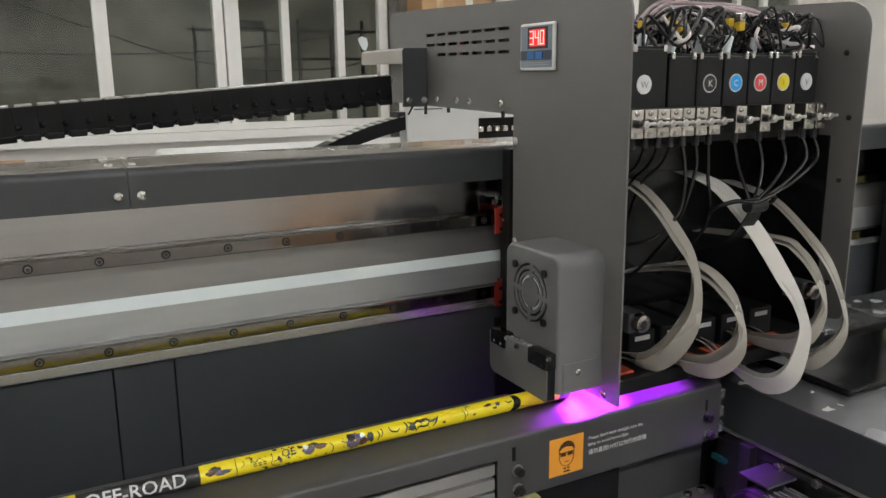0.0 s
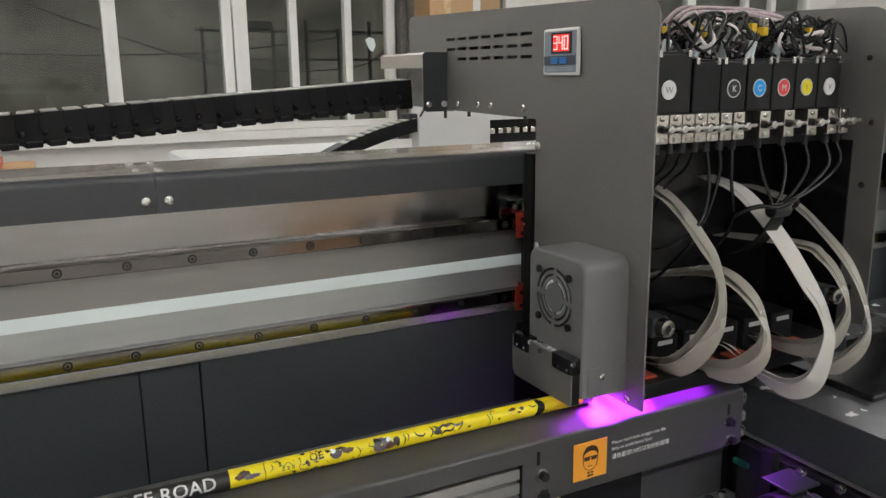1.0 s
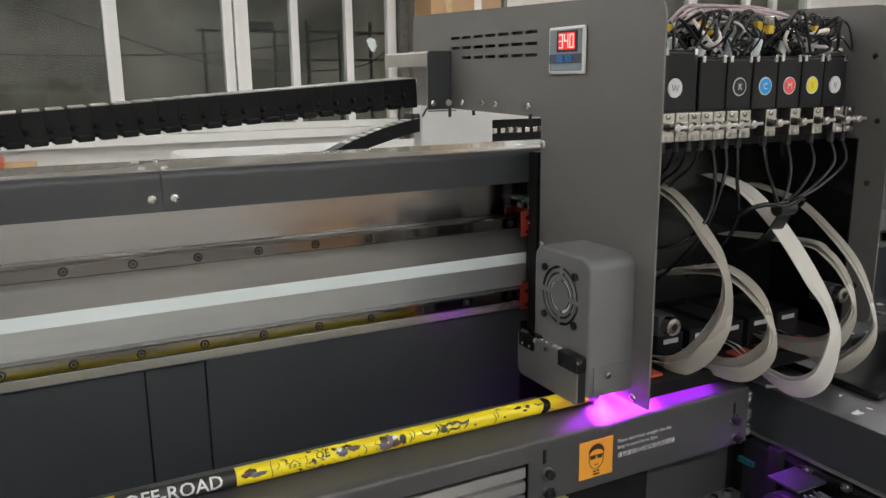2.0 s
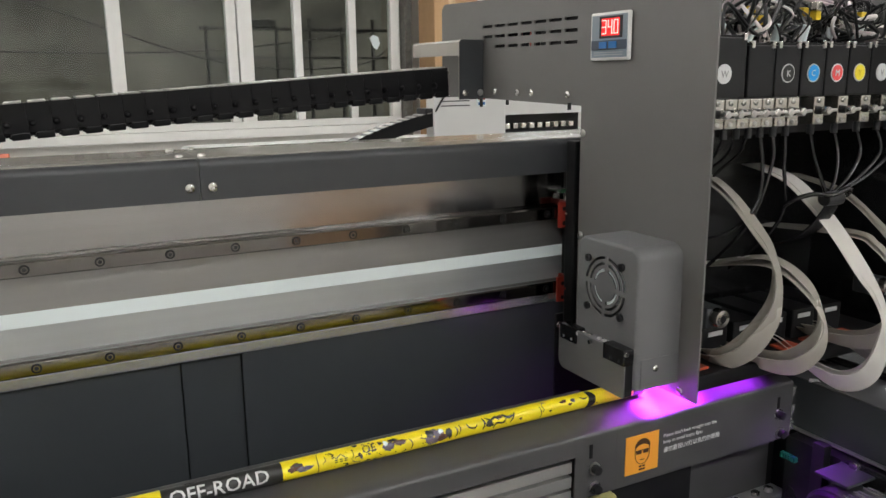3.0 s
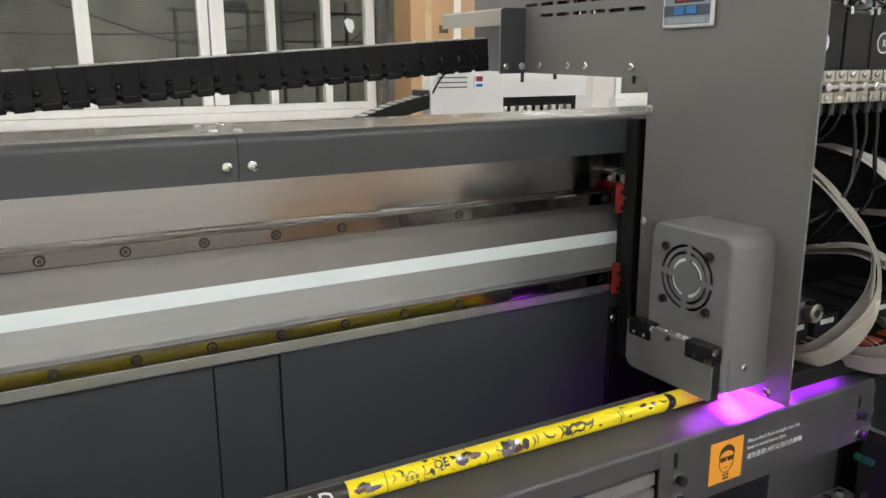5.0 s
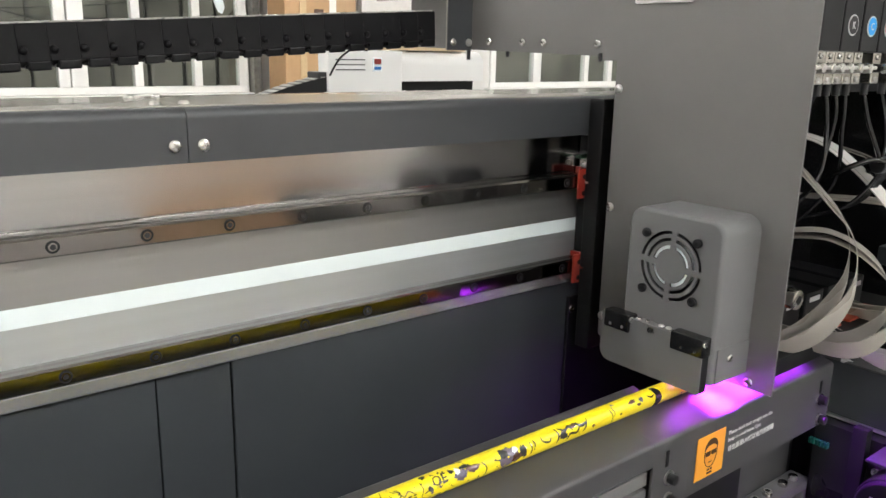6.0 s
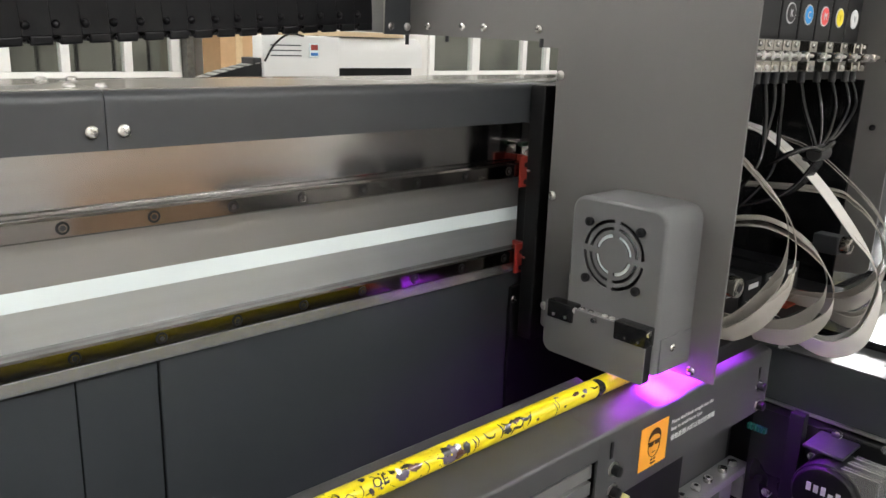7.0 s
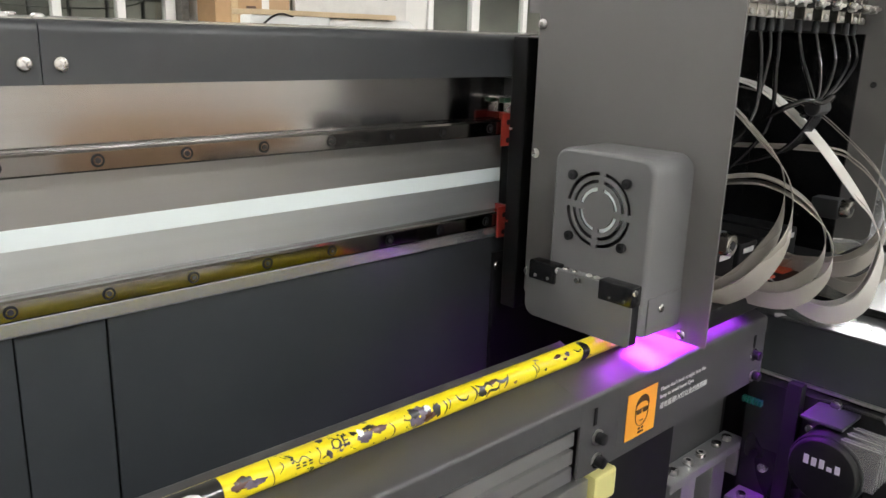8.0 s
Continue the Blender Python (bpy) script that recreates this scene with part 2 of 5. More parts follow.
def extrude_x(poly, x0, x1, bm=None):
    """A closed outline in y, z drawn out from x0 to x1."""
    bm = bm or bmesh.new()
    a = [bm.verts.new((x0, y, z)) for y, z in poly]
    b = [bm.verts.new((x1, y, z)) for y, z in poly]
    n = len(poly)
    for k in range(n):
        bm.faces.new((a[k], a[(k + 1) % n], b[(k + 1) % n], b[k]))
    for ring in (a, b[::-1]):
        f = bm.faces.new(ring)
        bmesh.ops.triangulate(bm, faces=[f])
    return bm


def rounded(poly, radii, n=5):
    """An outline with its corners rounded."""
    out = []
    k = len(poly)
    for i, p in enumerate(poly):
        r = radii[i] if isinstance(radii, (list, tuple)) else radii
        p = Vector(p)
        if r <= 0:
            out.append(tuple(p))
            continue
        u, v = (Vector(poly[i - 1]) - p).normalized(), (Vector(poly[(i + 1) % k]) - p).normalized()
        ang = u.angle(v)
        d = r / math.tan(ang / 2)
        c = p + (u + v).normalized() * (r / math.sin(ang / 2))
        s, e = p + u * d - c, p + v * d - c
        sweep_ang = s.angle_signed(e)
        for j in range(n + 1):
            q = Matrix.Rotation(-sweep_ang * j / n, 2) @ s
            out.append(tuple(c + q))
    return out


def holed(outer, holes, x0, x1):
    """A plate across x with holes cut through it; outlines in y, z."""
    bm = bmesh.new()
    edges = []
    for loop in (outer, *holes):
        vs = [bm.verts.new((x0, y, z)) for y, z in loop]
        edges += [bm.edges.new((vs[i], vs[(i + 1) % len(vs)])) for i in range(len(vs))]
    bmesh.ops.triangle_fill(bm, use_beauty=True, use_dissolve=False, edges=edges)
    geo = bmesh.ops.extrude_face_region(bm, geom=bm.faces[:])
    bmesh.ops.translate(bm, verts=[v for v in geo["geom"] if isinstance(v, bmesh.types.BMVert)], vec=(x1 - x0, 0, 0))
    return bm


def rect(y0, y1, z0, z1):
    return [(y0, z0), (y1, z0), (y1, z1), (y0, z1)]


def screw(p, axis, r, parent, material=None, name="screw", h=None):
    """A pan-head screw with a cross recess; axis points out of the surface."""
    p, ax = Vector(p), Vector(axis).normalized()
    h = h or r * 0.62
    b = bmesh.new()
    prof = [(1.0, 0.0), (1.0, 0.40), (0.88, 0.72), (0.70, 0.90)]
    seg = 16
    rings = [[b.verts.new((r * s * math.cos(2 * math.pi * k / seg), r * s * math.sin(2 * math.pi * k / seg), h * z)) for k in range(seg)] for s, z in prof]
    for u, v in zip(rings, rings[1:]):
        for k in range(seg):
            b.faces.new((u[k], u[(k + 1) % seg], v[(k + 1) % seg], v[k]))
    star = [0.62 if k % 4 == 0 else (0.30 if k % 2 else 0.20) for k in range(seg)]
    lip = [b.verts.new((r * s * math.cos(2 * math.pi * k / seg + 0.5), r * s * math.sin(2 * math.pi * k / seg + 0.5), h * 0.98)) for k, s in enumerate(star)]
    low = [b.verts.new((v.co.x * 0.8, v.co.y * 0.8, h * 0.15)) for v in lip]
    off = round(0.5 / (2 * math.pi / seg))
    for k in range(seg):
        b.faces.new((rings[-1][(k + off) % seg], rings[-1][(k + 1 + off) % seg], lip[(k + 1) % seg], lip[k]))
        b.faces.new((lip[k], lip[(k + 1) % seg], low[(k + 1) % seg], low[k]))
    b.faces.new(low)
    b.transform(Matrix.Translation(p) @ ax.to_track_quat("Z", "Y").to_matrix().to_4x4())
    return part(name, b, material or M_CHROME, parent, smooth=32)


def letters(text, size, place, thick=0.0003, fine=0.0, bold=0.0):
    """Letters as a bmesh; place maps (u, v, w) with u along the line, v up, w out of the surface."""
    cu = bpy.data.curves.new("tmp", "FONT")
    cu.body, cu.size, cu.extrude, cu.resolution_u = text, size, thick, 2
    cu.offset = bold
    ob = bpy.data.objects.new("tmp", cu)
    scene.collection.objects.link(ob)
    dg = bpy.context.evaluated_depsgraph_get()
    me = bpy.data.meshes.new_from_object(ob.evaluated_get(dg))
    b = bmesh.new()
    b.from_mesh(me)
    bpy.data.objects.remove(ob)
    bpy.data.curves.remove(cu)
    bpy.data.meshes.remove(me)
    if fine:
        hi = max(v.co.y for v in b.verts)
        k = min(v.co.y for v in b.verts) + fine
        while k < hi:
            bmesh.ops.bisect_plane(b, geom=b.verts[:] + b.edges[:] + b.faces[:], plane_co=(0, k, 0), plane_no=(0, 1, 0))
            k += fine
    for v in b.verts:
        v.co = Vector(place(*v.co))
    return b

# ---- the hall ----
tagged(part("floor", box(-2.8, 18, -5, 11.2, -1.4, -1.3), M_FLOOR), "pale grey concrete workshop floor", "floor", kind="structure")
tagged(part("ceiling", box(-2.8, 18, -5, 11.2, 2.5, 2.6), M_WHITEWALL), "white plastered ceiling", "ceiling", kind="structure")
tagged(part("wall_south", box(-2.8, 18, -5.2, -5, -1.3, 2.5), M_WHITEWALL), "plain white plaster wall", "wall", kind="structure")
tagged(part("wall_west", box(-2.8, -2.6, -5, 10.9, -1.3, 2.5), M_WHITEWALL), "plain white plaster wall", "wall", kind="structure")
tagged(part("wall_east", box(14.4, 14.6, -5, 11.2, -1.3, 2.5), M_WHITEWALL), "plain white plaster wall", "wall", kind="structure")
WIN = [(-2.3, 4.85), (9.4, 13.6)]
SILL, HEAD = -0.68, 2.1
wall = box(-2.8, 18, 10.9, 11.15, -1.3, SILL)
box(-2.8, 18, 10.9, 11.15, HEAD, 2.5, bm=wall)
box(-2.8, WIN[0][0], 10.9, 11.15, SILL, HEAD, bm=wall)
box(WIN[0][1], WIN[1][0], 10.9, 11.15, SILL, HEAD, bm=wall)
box(WIN[1][1], 18, 10.9, 11.15, SILL, HEAD, bm=wall)
tagged(part("wall_north", wall, M_WHITEWALL), "white plaster wall with two rows of windows", "wall", kind="structure")


def window(name, x0, x1, posts, label):
    """A window row: frame, posts given as (x, width), and a pane in each bay."""
    w = thing(name, ((x0 + x1) / 2, 10.95, SILL), label, "window", kind="structure")
    f = box(x0, x1, 10.86, 10.98, SILL, SILL + 0.09, 0.008)
    box(x0, x1, 10.86, 10.98, HEAD - 0.09, HEAD, 0.008, bm=f)
    part("window_frame", f, M_FRAME, w)
    part("window_sill", box(x0 - 0.1, x1 + 0.1, 10.72, 10.9, SILL - 0.12, SILL - 0.002, 0.01), M_FRAME, w)
    edges = []
    for x, wd in posts:
        part("mullion", box(x - wd / 2, x + wd / 2, 10.85, 10.975, SILL + 0.09, HEAD - 0.09, 0.01), M_FRAME, w)
        edges.append((x - wd / 2, x + wd / 2))
    for (a0, a1), (b0, b1) in zip(edges, edges[1:]):
        if b0 - a1 > 0.05:
            p = part("pane", box(a1, b0, 10.915, 10.921, SILL + 0.09, HEAD - 0.09), M_GLASS, w)
            p.visible_shadow = False


window("window_1", *WIN[0], [(-2.24, 0.12), (-0.5, 0.16), (1.0, 0.17), (2.43, 0.13), (2.61, 0.19), (3.33, 0.11), (4.12, 0.11), (4.77, 0.13)],
       "white painted window row, dark glass")
window("window_2", *WIN[1], [(9.46, 0.12), (10.55, 0.2), (11.9, 0.12), (12.6, 0.12), (13.54, 0.12)], "white painted window row, pale glass")


def outside_material():
    m = bpy.data.materials.new("dim_yard")
    m.use_nodes = True
    nt = m.node_tree
    b = nt.nodes["Principled BSDF"]
    tc = nt.nodes.new("ShaderNodeTexCoord")
    n = nt.nodes.new("ShaderNodeTexNoise")
    n.inputs["Scale"].default_value = 0.55
    n.inputs["Detail"].default_value = 5
    nt.links.new(tc.outputs["Object"], n.inputs["Vector"])
    r = nt.nodes.new("ShaderNodeValToRGB")
    r.color_ramp.elements[0].position, r.color_ramp.elements[0].color = 0.33, (0.026, 0.025, 0.020, 1)
    r.color_ramp.elements[1].position, r.color_ramp.elements[1].color = 0.70, (0.125, 0.117, 0.096, 1)
    nt.links.new(n.outputs["Fac"], r.inputs["Fac"])
    nt.links.new(r.outputs[0], b.inputs["Base Color"])
    nt.links.new(r.outputs[0], b.inputs["Emission Color"])
    b.inputs["Emission Strength"].default_value = 0.8
    b.inputs["Roughness"].default_value = 0.9
    return m


tagged(part("backdrop", box(-30, 45, 19.9, 20, -3, 12), outside_material()), "dim yard outside the windows", "backdrop", kind="structure")

M_YARD = mat("weathered_dark_iron", (0.045, 0.043, 0.037), 0.7, vary=0.3, scale=6)
rl = thing("yard_railing", (4.0, 14.0, -2.9), "dark iron railing outside the windows", "railing")
part("rail", box(2.6, 6.4, 13.98, 14.02, 0.78, 0.83), M_YARD, rl)
part("rail", box(2.6, 6.4, 13.98, 14.02, 0.30, 0.34), M_YARD, rl)
for k in range(7):
    part("post", box(2.7 + 0.6 * k, 2.75 + 0.6 * k, 13.975, 14.025, -2.9, 1.0 if k % 2 else 0.86), M_YARD, rl)
part("planter", box(3.1, 3.9, 13.9, 14.1, 0.83, 0.96, 0.02), M_YARD, rl)
for cable in ([(-2.6, 12.2, 1.9), (-0.6, 12.2, 1.25), (0.9, 12.2, 0.72), (2.2, 12.2, 0.30), (3.4, 12.2, 0.12), (5.2, 13.0, 0.22), (6.3, 14.0, 0.80)], [(-2.6, 12.6, 0.55), (-1.0, 12.6, 0.40), (1.2, 12.6, 0.36), (3.0, 12.6, 0.44), (5.4, 13.2, 0.75), (6.3, 14.0, 0.82)]):
    part("cable", sweep(cable, 0.012, 6), M_YARD, rl, "dark sagging cable", smooth=60)

sc = bmesh.new()
sf = sc.faces.new([sc.verts.new((4.47 + 0.001 * x, 10.908, 0.468 + 0.001 * z)) for x, z in ((-75, 60), (-20, 100), (60, 75), (85, -20), (40, -105), (-10, -80), (-40, -30))])
ex = bmesh.ops.extrude_face_region(sc, geom=[sf])
bmesh.ops.translate(sc, verts=[v for v in ex["geom"] if isinstance(v, bmesh.types.BMVert)], vec=(0, -0.003, 0))
solid("paper_scrap", sc, M_TAPE, "torn white paper scrap stuck on the window", "paper")
solid("stone_strip", box(4.86, 4.965, 10.7, 10.88, -1.3, 2.2, 0.004), mat("speckled_dark_stone", (0.12, 0.115, 0.10), 0.5, vary=0.9, scale=18), "speckled dark stone strip beside the window", "trim")

# ceiling lamps: long fluorescent battens
M_TUBELIGHT = glow("fluorescent_diffuser", (0.985, 0.993, 1.0), CEILING_GLOW)


def ceiling_light(x, y):
    w = thing("ceiling_light", (x, y, 2.38), "white fluorescent batten light under the ceiling", "light", "ceiling lights")
    part("housing", box(x - 0.62, x + 0.62, y - 0.09, y + 0.09, 2.44, 2.5, 0.01), M_WHITEM, w)
    part("diffuser", box(x - 0.6, x + 0.6, y - 0.07, y + 0.07, 2.38, 2.439, 0.015), M_TUBELIGHT, w)


for ly, xs in ((-2.7, (-1.7, 0.2, 2.0, 3.8, 5.6)), (2.5, (-1.75,)), (2.8, (5.0, 6.6, 8.2, 9.8, 11.4)), (4.4, (-1.75,)), (6.0, (12.6,)), (7.4, (-1.0, 1.8, 5.0, 9.0, 12.6))):
    for lx in xs:
        ceiling_light(lx, ly)

# cartons and boards by the window wall
c = thing("tall_carton", (5.3, 10.2, -1.3), "tall brown cardboard carton against the wall", "carton")
part("body", box(4.98, 5.66, 10.0, 10.5, -1.3, 1.75, 0.012), M_CARD, c)
part("tape", box(5.2, 5.3, 9.992, 9.999, -1.3, 1.75), M_PARCEL, c)
for k, zz in enumerate((0.35, 0.1)):
    part("print", box(5.42, 5.56, 9.99, 9.998, zz, zz + 0.1), M_INKDARK, c)
solid("wall_post", box(5.72, 5.95, 10.3, 10.88, -1.3, 2.49, 0.01), M_FRAME, "white painted post beside the carton", "post")
solid("wooden_board", box(6.0, 6.4, 10.5, 10.56, -1.3, 1.9, 0.004), mat("raw_board", (0.46, 0.3, 0.16), 0.6, stretch=(6, 1, 0.4), scale=6), "brown wooden board leaning on the wall", "board")
solid("leaning_board", box(6.5, 8.6, 10.5, 10.6, -1.3, 2.2, 0.006), mat("pale_laminate", (0.6, 0.58, 0.54), 0.5), "pale laminate board leaning on the wall", "board")
b = thing("small_carton", (-0.15, 6.2, -1.3), "low brown carton stack with a red top", "carton")
part("body", box(-0.75, 0.0, 6.0, 6.5, -1.3, -0.56, 0.01), M_CARD, b)
part("cover", box(-0.7, -0.2, 5.99, 6.45, -0.559, -0.515, 0.01), mat("salmon_plastic", (0.55, 0.13, 0.07), 0.5), b)

# ---- gantry beam ----
beam = thing("gantry_beam", (0.0, 0.85, -1.3), "charcoal printer gantry beam with two steel rails", "printer beam")
XL, XR = -1.5, 1.5
SEAM = 0.083


def cover_profile():
    front = rounded([(0.79, -0.1195), (0.79, -0.0900), (0.79, -0.0815), (0.799, -0.08131), (0.879, -0.07963), (0.885, -0.0795), (0.885, -0.0855), (0.885, -0.1195)], [0, 0, 0.007, 0, 0, 0.004, 0, 0], 6)
    return front


for a, b0 in ((XL, SEAM - 0.00035), (SEAM + 0.00035, XR)):
    part("cover", extrude_x(cover_profile(), a, b0), M_COVER, beam, "charcoal folded sheet cover", smooth=40)
# thin added sheet: gives the cover's top its wall reflection as colour
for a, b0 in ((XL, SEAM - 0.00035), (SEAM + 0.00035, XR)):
    part("top_sheet", extrude_x([(0.7985, -0.08128), (0.8835, -0.07950), (0.8835, -0.07880), (0.7985, -0.08058)], a, b0), M_TOPSHEET, beam, "glossy sheet on top of the beam, wall reflection in its colour")
for sx in (-0.0095, 0.011):
    screw((SEAM + sx, 0.79, -0.1072), (0, -1, 0), 0.0048, beam)
    screw((SEAM + sx - 0.004, 0.812, -0.0803), (0, 0, 1), 0.0040, beam)
    screw((SEAM + sx - 0.004, 0.868, -0.0791), (0, 0, 1), 0.0040, beam)
part("face_plate", box(XL, XR, 0.807, 0.88, -0.1672, -0.1197), M_STEEL, beam, "polished brushed steel face")
part("face_plate", box(XL, XR, 0.807, 0.88, -0.2152, -0.1673), M_MATTESTEEL, beam, "matte machined steel face")
part("face_plate", box(XL, XR, 0.807, 0.88, -0.2745, -0.2153), M_PALESTEEL, beam, "pale machined steel face")
part("scale_tape", box(XL, 0.62, 0.8062, 0.807 - 0.0003, -0.222, -0.2085), M_TAPE, beam, "white tape strip")
for zc in (-0.1672, -0.2565):
    prof = [(0.807, zc - 0.0072), (0.8025, zc - 0.0072), (0.8, zc - 0.0062), (0.7965, zc - 0.0062), (0.7945, zc - 0.0072), (0.7934, zc - 0.0072), (0.792, zc - 0.0058),
            (0.792, zc + 0.0056), (0.7936, zc + 0.0072), (0.7955, zc + 0.0072), (0.7970, zc + 0.0065), (0.8, zc + 0.0065), (0.8025, zc + 0.0072), (0.807, zc + 0.0072)]
    rail = part("rail", extrude_x(prof, XL + 0.02, XR - 0.02), M_RAIL, beam, "polished steel guide rail")
    for k in range(-24, 12):
        x = 0.1114 + 0.06 * k
        hole = rod((x, 0.7922, zc), (x, 0.7917, zc), 0.0044, seg=18)
        part("counterbore", hole, M_BLACK, rail)
        sb = rod((x, 0.7924, zc), (x, 0.7913, zc), 0.0029, seg=14)
        part("rail_bolt", sb, M_RAIL, rail)
        part("socket", rod((x, 0.7912, zc), (x, 0.7909, zc), 0.0020, seg=6), M_DARKSCREW, rail)
part("ledge", box(XL, XR, 0.797, 0.806, -0.2755, -0.2645, 0.0012), M_LEDGE, beam, "milled aluminium ledge")
part("lower_cover", box(XL, 0.0531, 0.803, 0.808, -0.95, -0.2757, 0.001), M_PANEL, beam)
part("lower_cover", box(0.0542, 0.1115, 0.8035, 0.809, -0.95, -0.2757, 0.001), M_PANEL, beam)
part("lower_cover", box(0.1124, XR, 0.801, 0.808, -0.95, -0.2757, 0.0015), M_PANEL, beam)
part("end_cover", box(0.4905, 0.80, 0.7965, 0.8005, -0.60, -0.2925, 0.001), M_BLACK, beam, "black cover plate")
screw((0.4950, 0.7965, -0.306), (0, -1, 0), 0.0048, beam)
part("beam_core", box(XL, XR, 0.812, 0.879, -1.3, -0.2757), M_BLACK, beam)

# ---- print bed ----
bed = thing("print_bed", (0.0, 0.63, -1.3), "grey folded sheet print bed with warning sticker", "printer bed")
TOP, TOPB = -0.336, -0.3195
BX = 0.654
BEND = 0.412


def bed_sheet(yb, zb, low):
    """Folded sheet: back lip, sloping top, rounded front edge and front face down to low."""
    u = 0.009 / (yb - 0.5855)
    o = rounded([(yb, zb - 0.012), (yb, zb), (yb - 0.004, zb - 0.004 * (zb - TOP) / (yb - 0.5855)), (0.5945, TOP + u * (zb - TOP)), (0.5855, TOP), (0.5855, TOP - 0.009), (0.5855, low)], [0, 0.002, 0, 0, 0.0035, 0, 0], 6)
    return o + [(0.5875, low), (0.5875, TOP - 0.010), (yb - 0.002, zb - 0.004), (yb - 0.002, zb - 0.012)]


part("top_sheet", extrude_x(bed_sheet(0.648, TOPB, -0.3555), XL, 0.3640), M_BED, bed, smooth=40)
part("end_sheet", extrude_x(bed_sheet(0.648, TOPB, -0.400), 0.3641, BEND), M_BED, bed, smooth=40)
part("end_sheet", extrude_x(bed_sheet(0.638, -0.3235, -0.400), BEND + 0.0001, BX), M_BED, bed, smooth=40)
for sx, zs in ((0.3815, (-0.346, -0.360)), (0.6325, (-0.350, -0.363))):
    part("slot", box(sx - 0.0018, sx + 0.0018, 0.5846, 0.5854, zs[1], zs[0], 0.0003), M_BLACK, bed, "dark adjusting slot")
for bx, bz in ((0.386, -0.3712), (0.387, -0.3912), (0.634, -0.3702), (0.638, -0.3925)):
    bolt = part("bolt", rod((bx, 0.5855, bz), (bx, 0.578, bz), 0.0045, seg=18, bevel=0.0006), M_DARKSCREW, bed, smooth=40)
    part("washer", rod((bx, 0.5856, bz), (bx, 0.5843, bz), 0.0062, seg=18), M_CHROME, bolt)
for zb in (-0.3505, -0.3715, -0.3905):
    eb = box(BX, BX + 0.0105, 0.5885, 0.6035, zb - 0.0055, zb + 0.0055, 0.0012)
    part("end_clamp", eb, M_LEDGE, bed, "bright slotted end clamp")
    part("end_bolt", rod((BX + 0.0106, 0.596, zb), (BX + 0.0150, 0.596, zb), 0.0038, seg=6), M_CHROME, bed)
part("end_flange", box(BX - 0.003, BX - 0.0006, 0.588, 0.614, -0.40, TOP - 0.012), M_BED, bed)
# aluminium extrusion under the sheet
ext = [(0.590, -0.3615), (0.622, -0.3615), (0.622, -0.402), (0.590, -0.402), (0.590, -0.3905), (0.597, -0.3905), (0.597, -0.3875), (0.590, -0.3875), (0.590, -0.3765), (0.597, -0.3765), (0.597, -0.3725), (0.590, -0.3725)]
part("extrusion", extrude_x(ext, XL, 0.3635), M_ALU, bed, "silver aluminium extrusion")
part("lower_rail", box(XL, 0.385, 0.589, 0.606, -0.428, -0.4085, 0.001), M_ALU, bed, "drilled aluminium rail")
for k in range(-10, 6):
    part("rail_hole", rod((0.092 + 0.05 * k, 0.5892, -0.4185), (0.092 + 0.05 * k, 0.5885, -0.4185), 0.0026, seg=14), M_BLACK, bed)
part("end_block", box(0.3855, 0.414, 0.583, 0.612, -0.431, -0.4055, 0.003), M_YBLOCK, bed, "pale yellow plastic end block")
part("riser", box(-1.0, BEND, 0.62, 0.645, -1.3, TOPB - 0.02), M_BLACK, bed)
part("riser", box(BEND + 0.001, 0.525, 0.60, 0.615, -1.3, TOP - 0.012), M_BLACK, bed)
# warning sticker: plain dark shapes on orange
st = part("sticker", box(0.4228, 0.4640, 0.5846, 0.5853, -0.3893, -0.3493, 0.0003), M_STICK, bed, "orange warning sticker")
cx, cz = 0.4434, -0.3665
cap = bmesh.new()
vs = [cap.verts.new((cx + 0.0098 * math.cos(a), 0.5843, cz + 0.0035 + 0.0095 * math.sin(a))) for a in [math.pi * k / 12 for k in range(13)]]
vs += [cap.verts.new((cx + 0.0082 * math.cos(a), 0.5843, cz + 0.0025 + 0.0045 * math.sin(a))) for a in [math.pi * (12 - k) / 12 for k in range(13)]]
cap.faces.new(vs)
part("symbol", cap, M_INKDARK, st)
for sx in (-0.0043, 0.0043):
    rim = extrude_x(rounded(rect(cx + sx - 0.0034, cx + sx + 0.0034, cz - 0.0030, cz + 0.0012), 0.0012, 3), 0, 0.0003)
    rim.transform(Matrix(((0, 1, 0, 0), (1, 0, 0, 0.5842), (0, 0, 1, 0), (0, 0, 0, 1))))
    part("symbol", rim, M_INKDARK, st)
part("symbol", box(cx - 0.0092, cx + 0.0092, 0.5842, 0.5845, cz + 0.0004, cz + 0.0013), M_INKDARK, st)
chin = sweep([(cx - 0.0090, 0.5845, cz + 0.003), (cx - 0.0084, 0.5845, cz - 0.006), (cx - 0.0055, 0.5845, cz - 0.0115), (cx, 0.5845, cz - 0.0140), (cx + 0.0055, 0.5845, cz - 0.0115), (cx + 0.0084, 0.5845, cz - 0.006), (cx + 0.0090, 0.5845, cz + 0.003)], 0.00035, 5)
part("symbol", chin, M_INKDARK, st)
part("symbol", box(cx - 0.0025, cx + 0.0025, 0.5842, 0.5845, cz - 0.0095, cz - 0.0088), M_INKDARK, st)
for k in range(2):
    part("print_bar", box(cx - 0.0035, cx - 0.0005 if k == 0 else cx + 0.004, 0.5842, 0.5845, -0.3835 - 0.0032 * k, -0.3818 - 0.0032 * k), M_INKDARK, st)
part("print_bar", box(cx + 0.0008, cx + 0.0038, 0.5842, 0.5845, -0.3835, -0.3818), M_INKDARK, st)
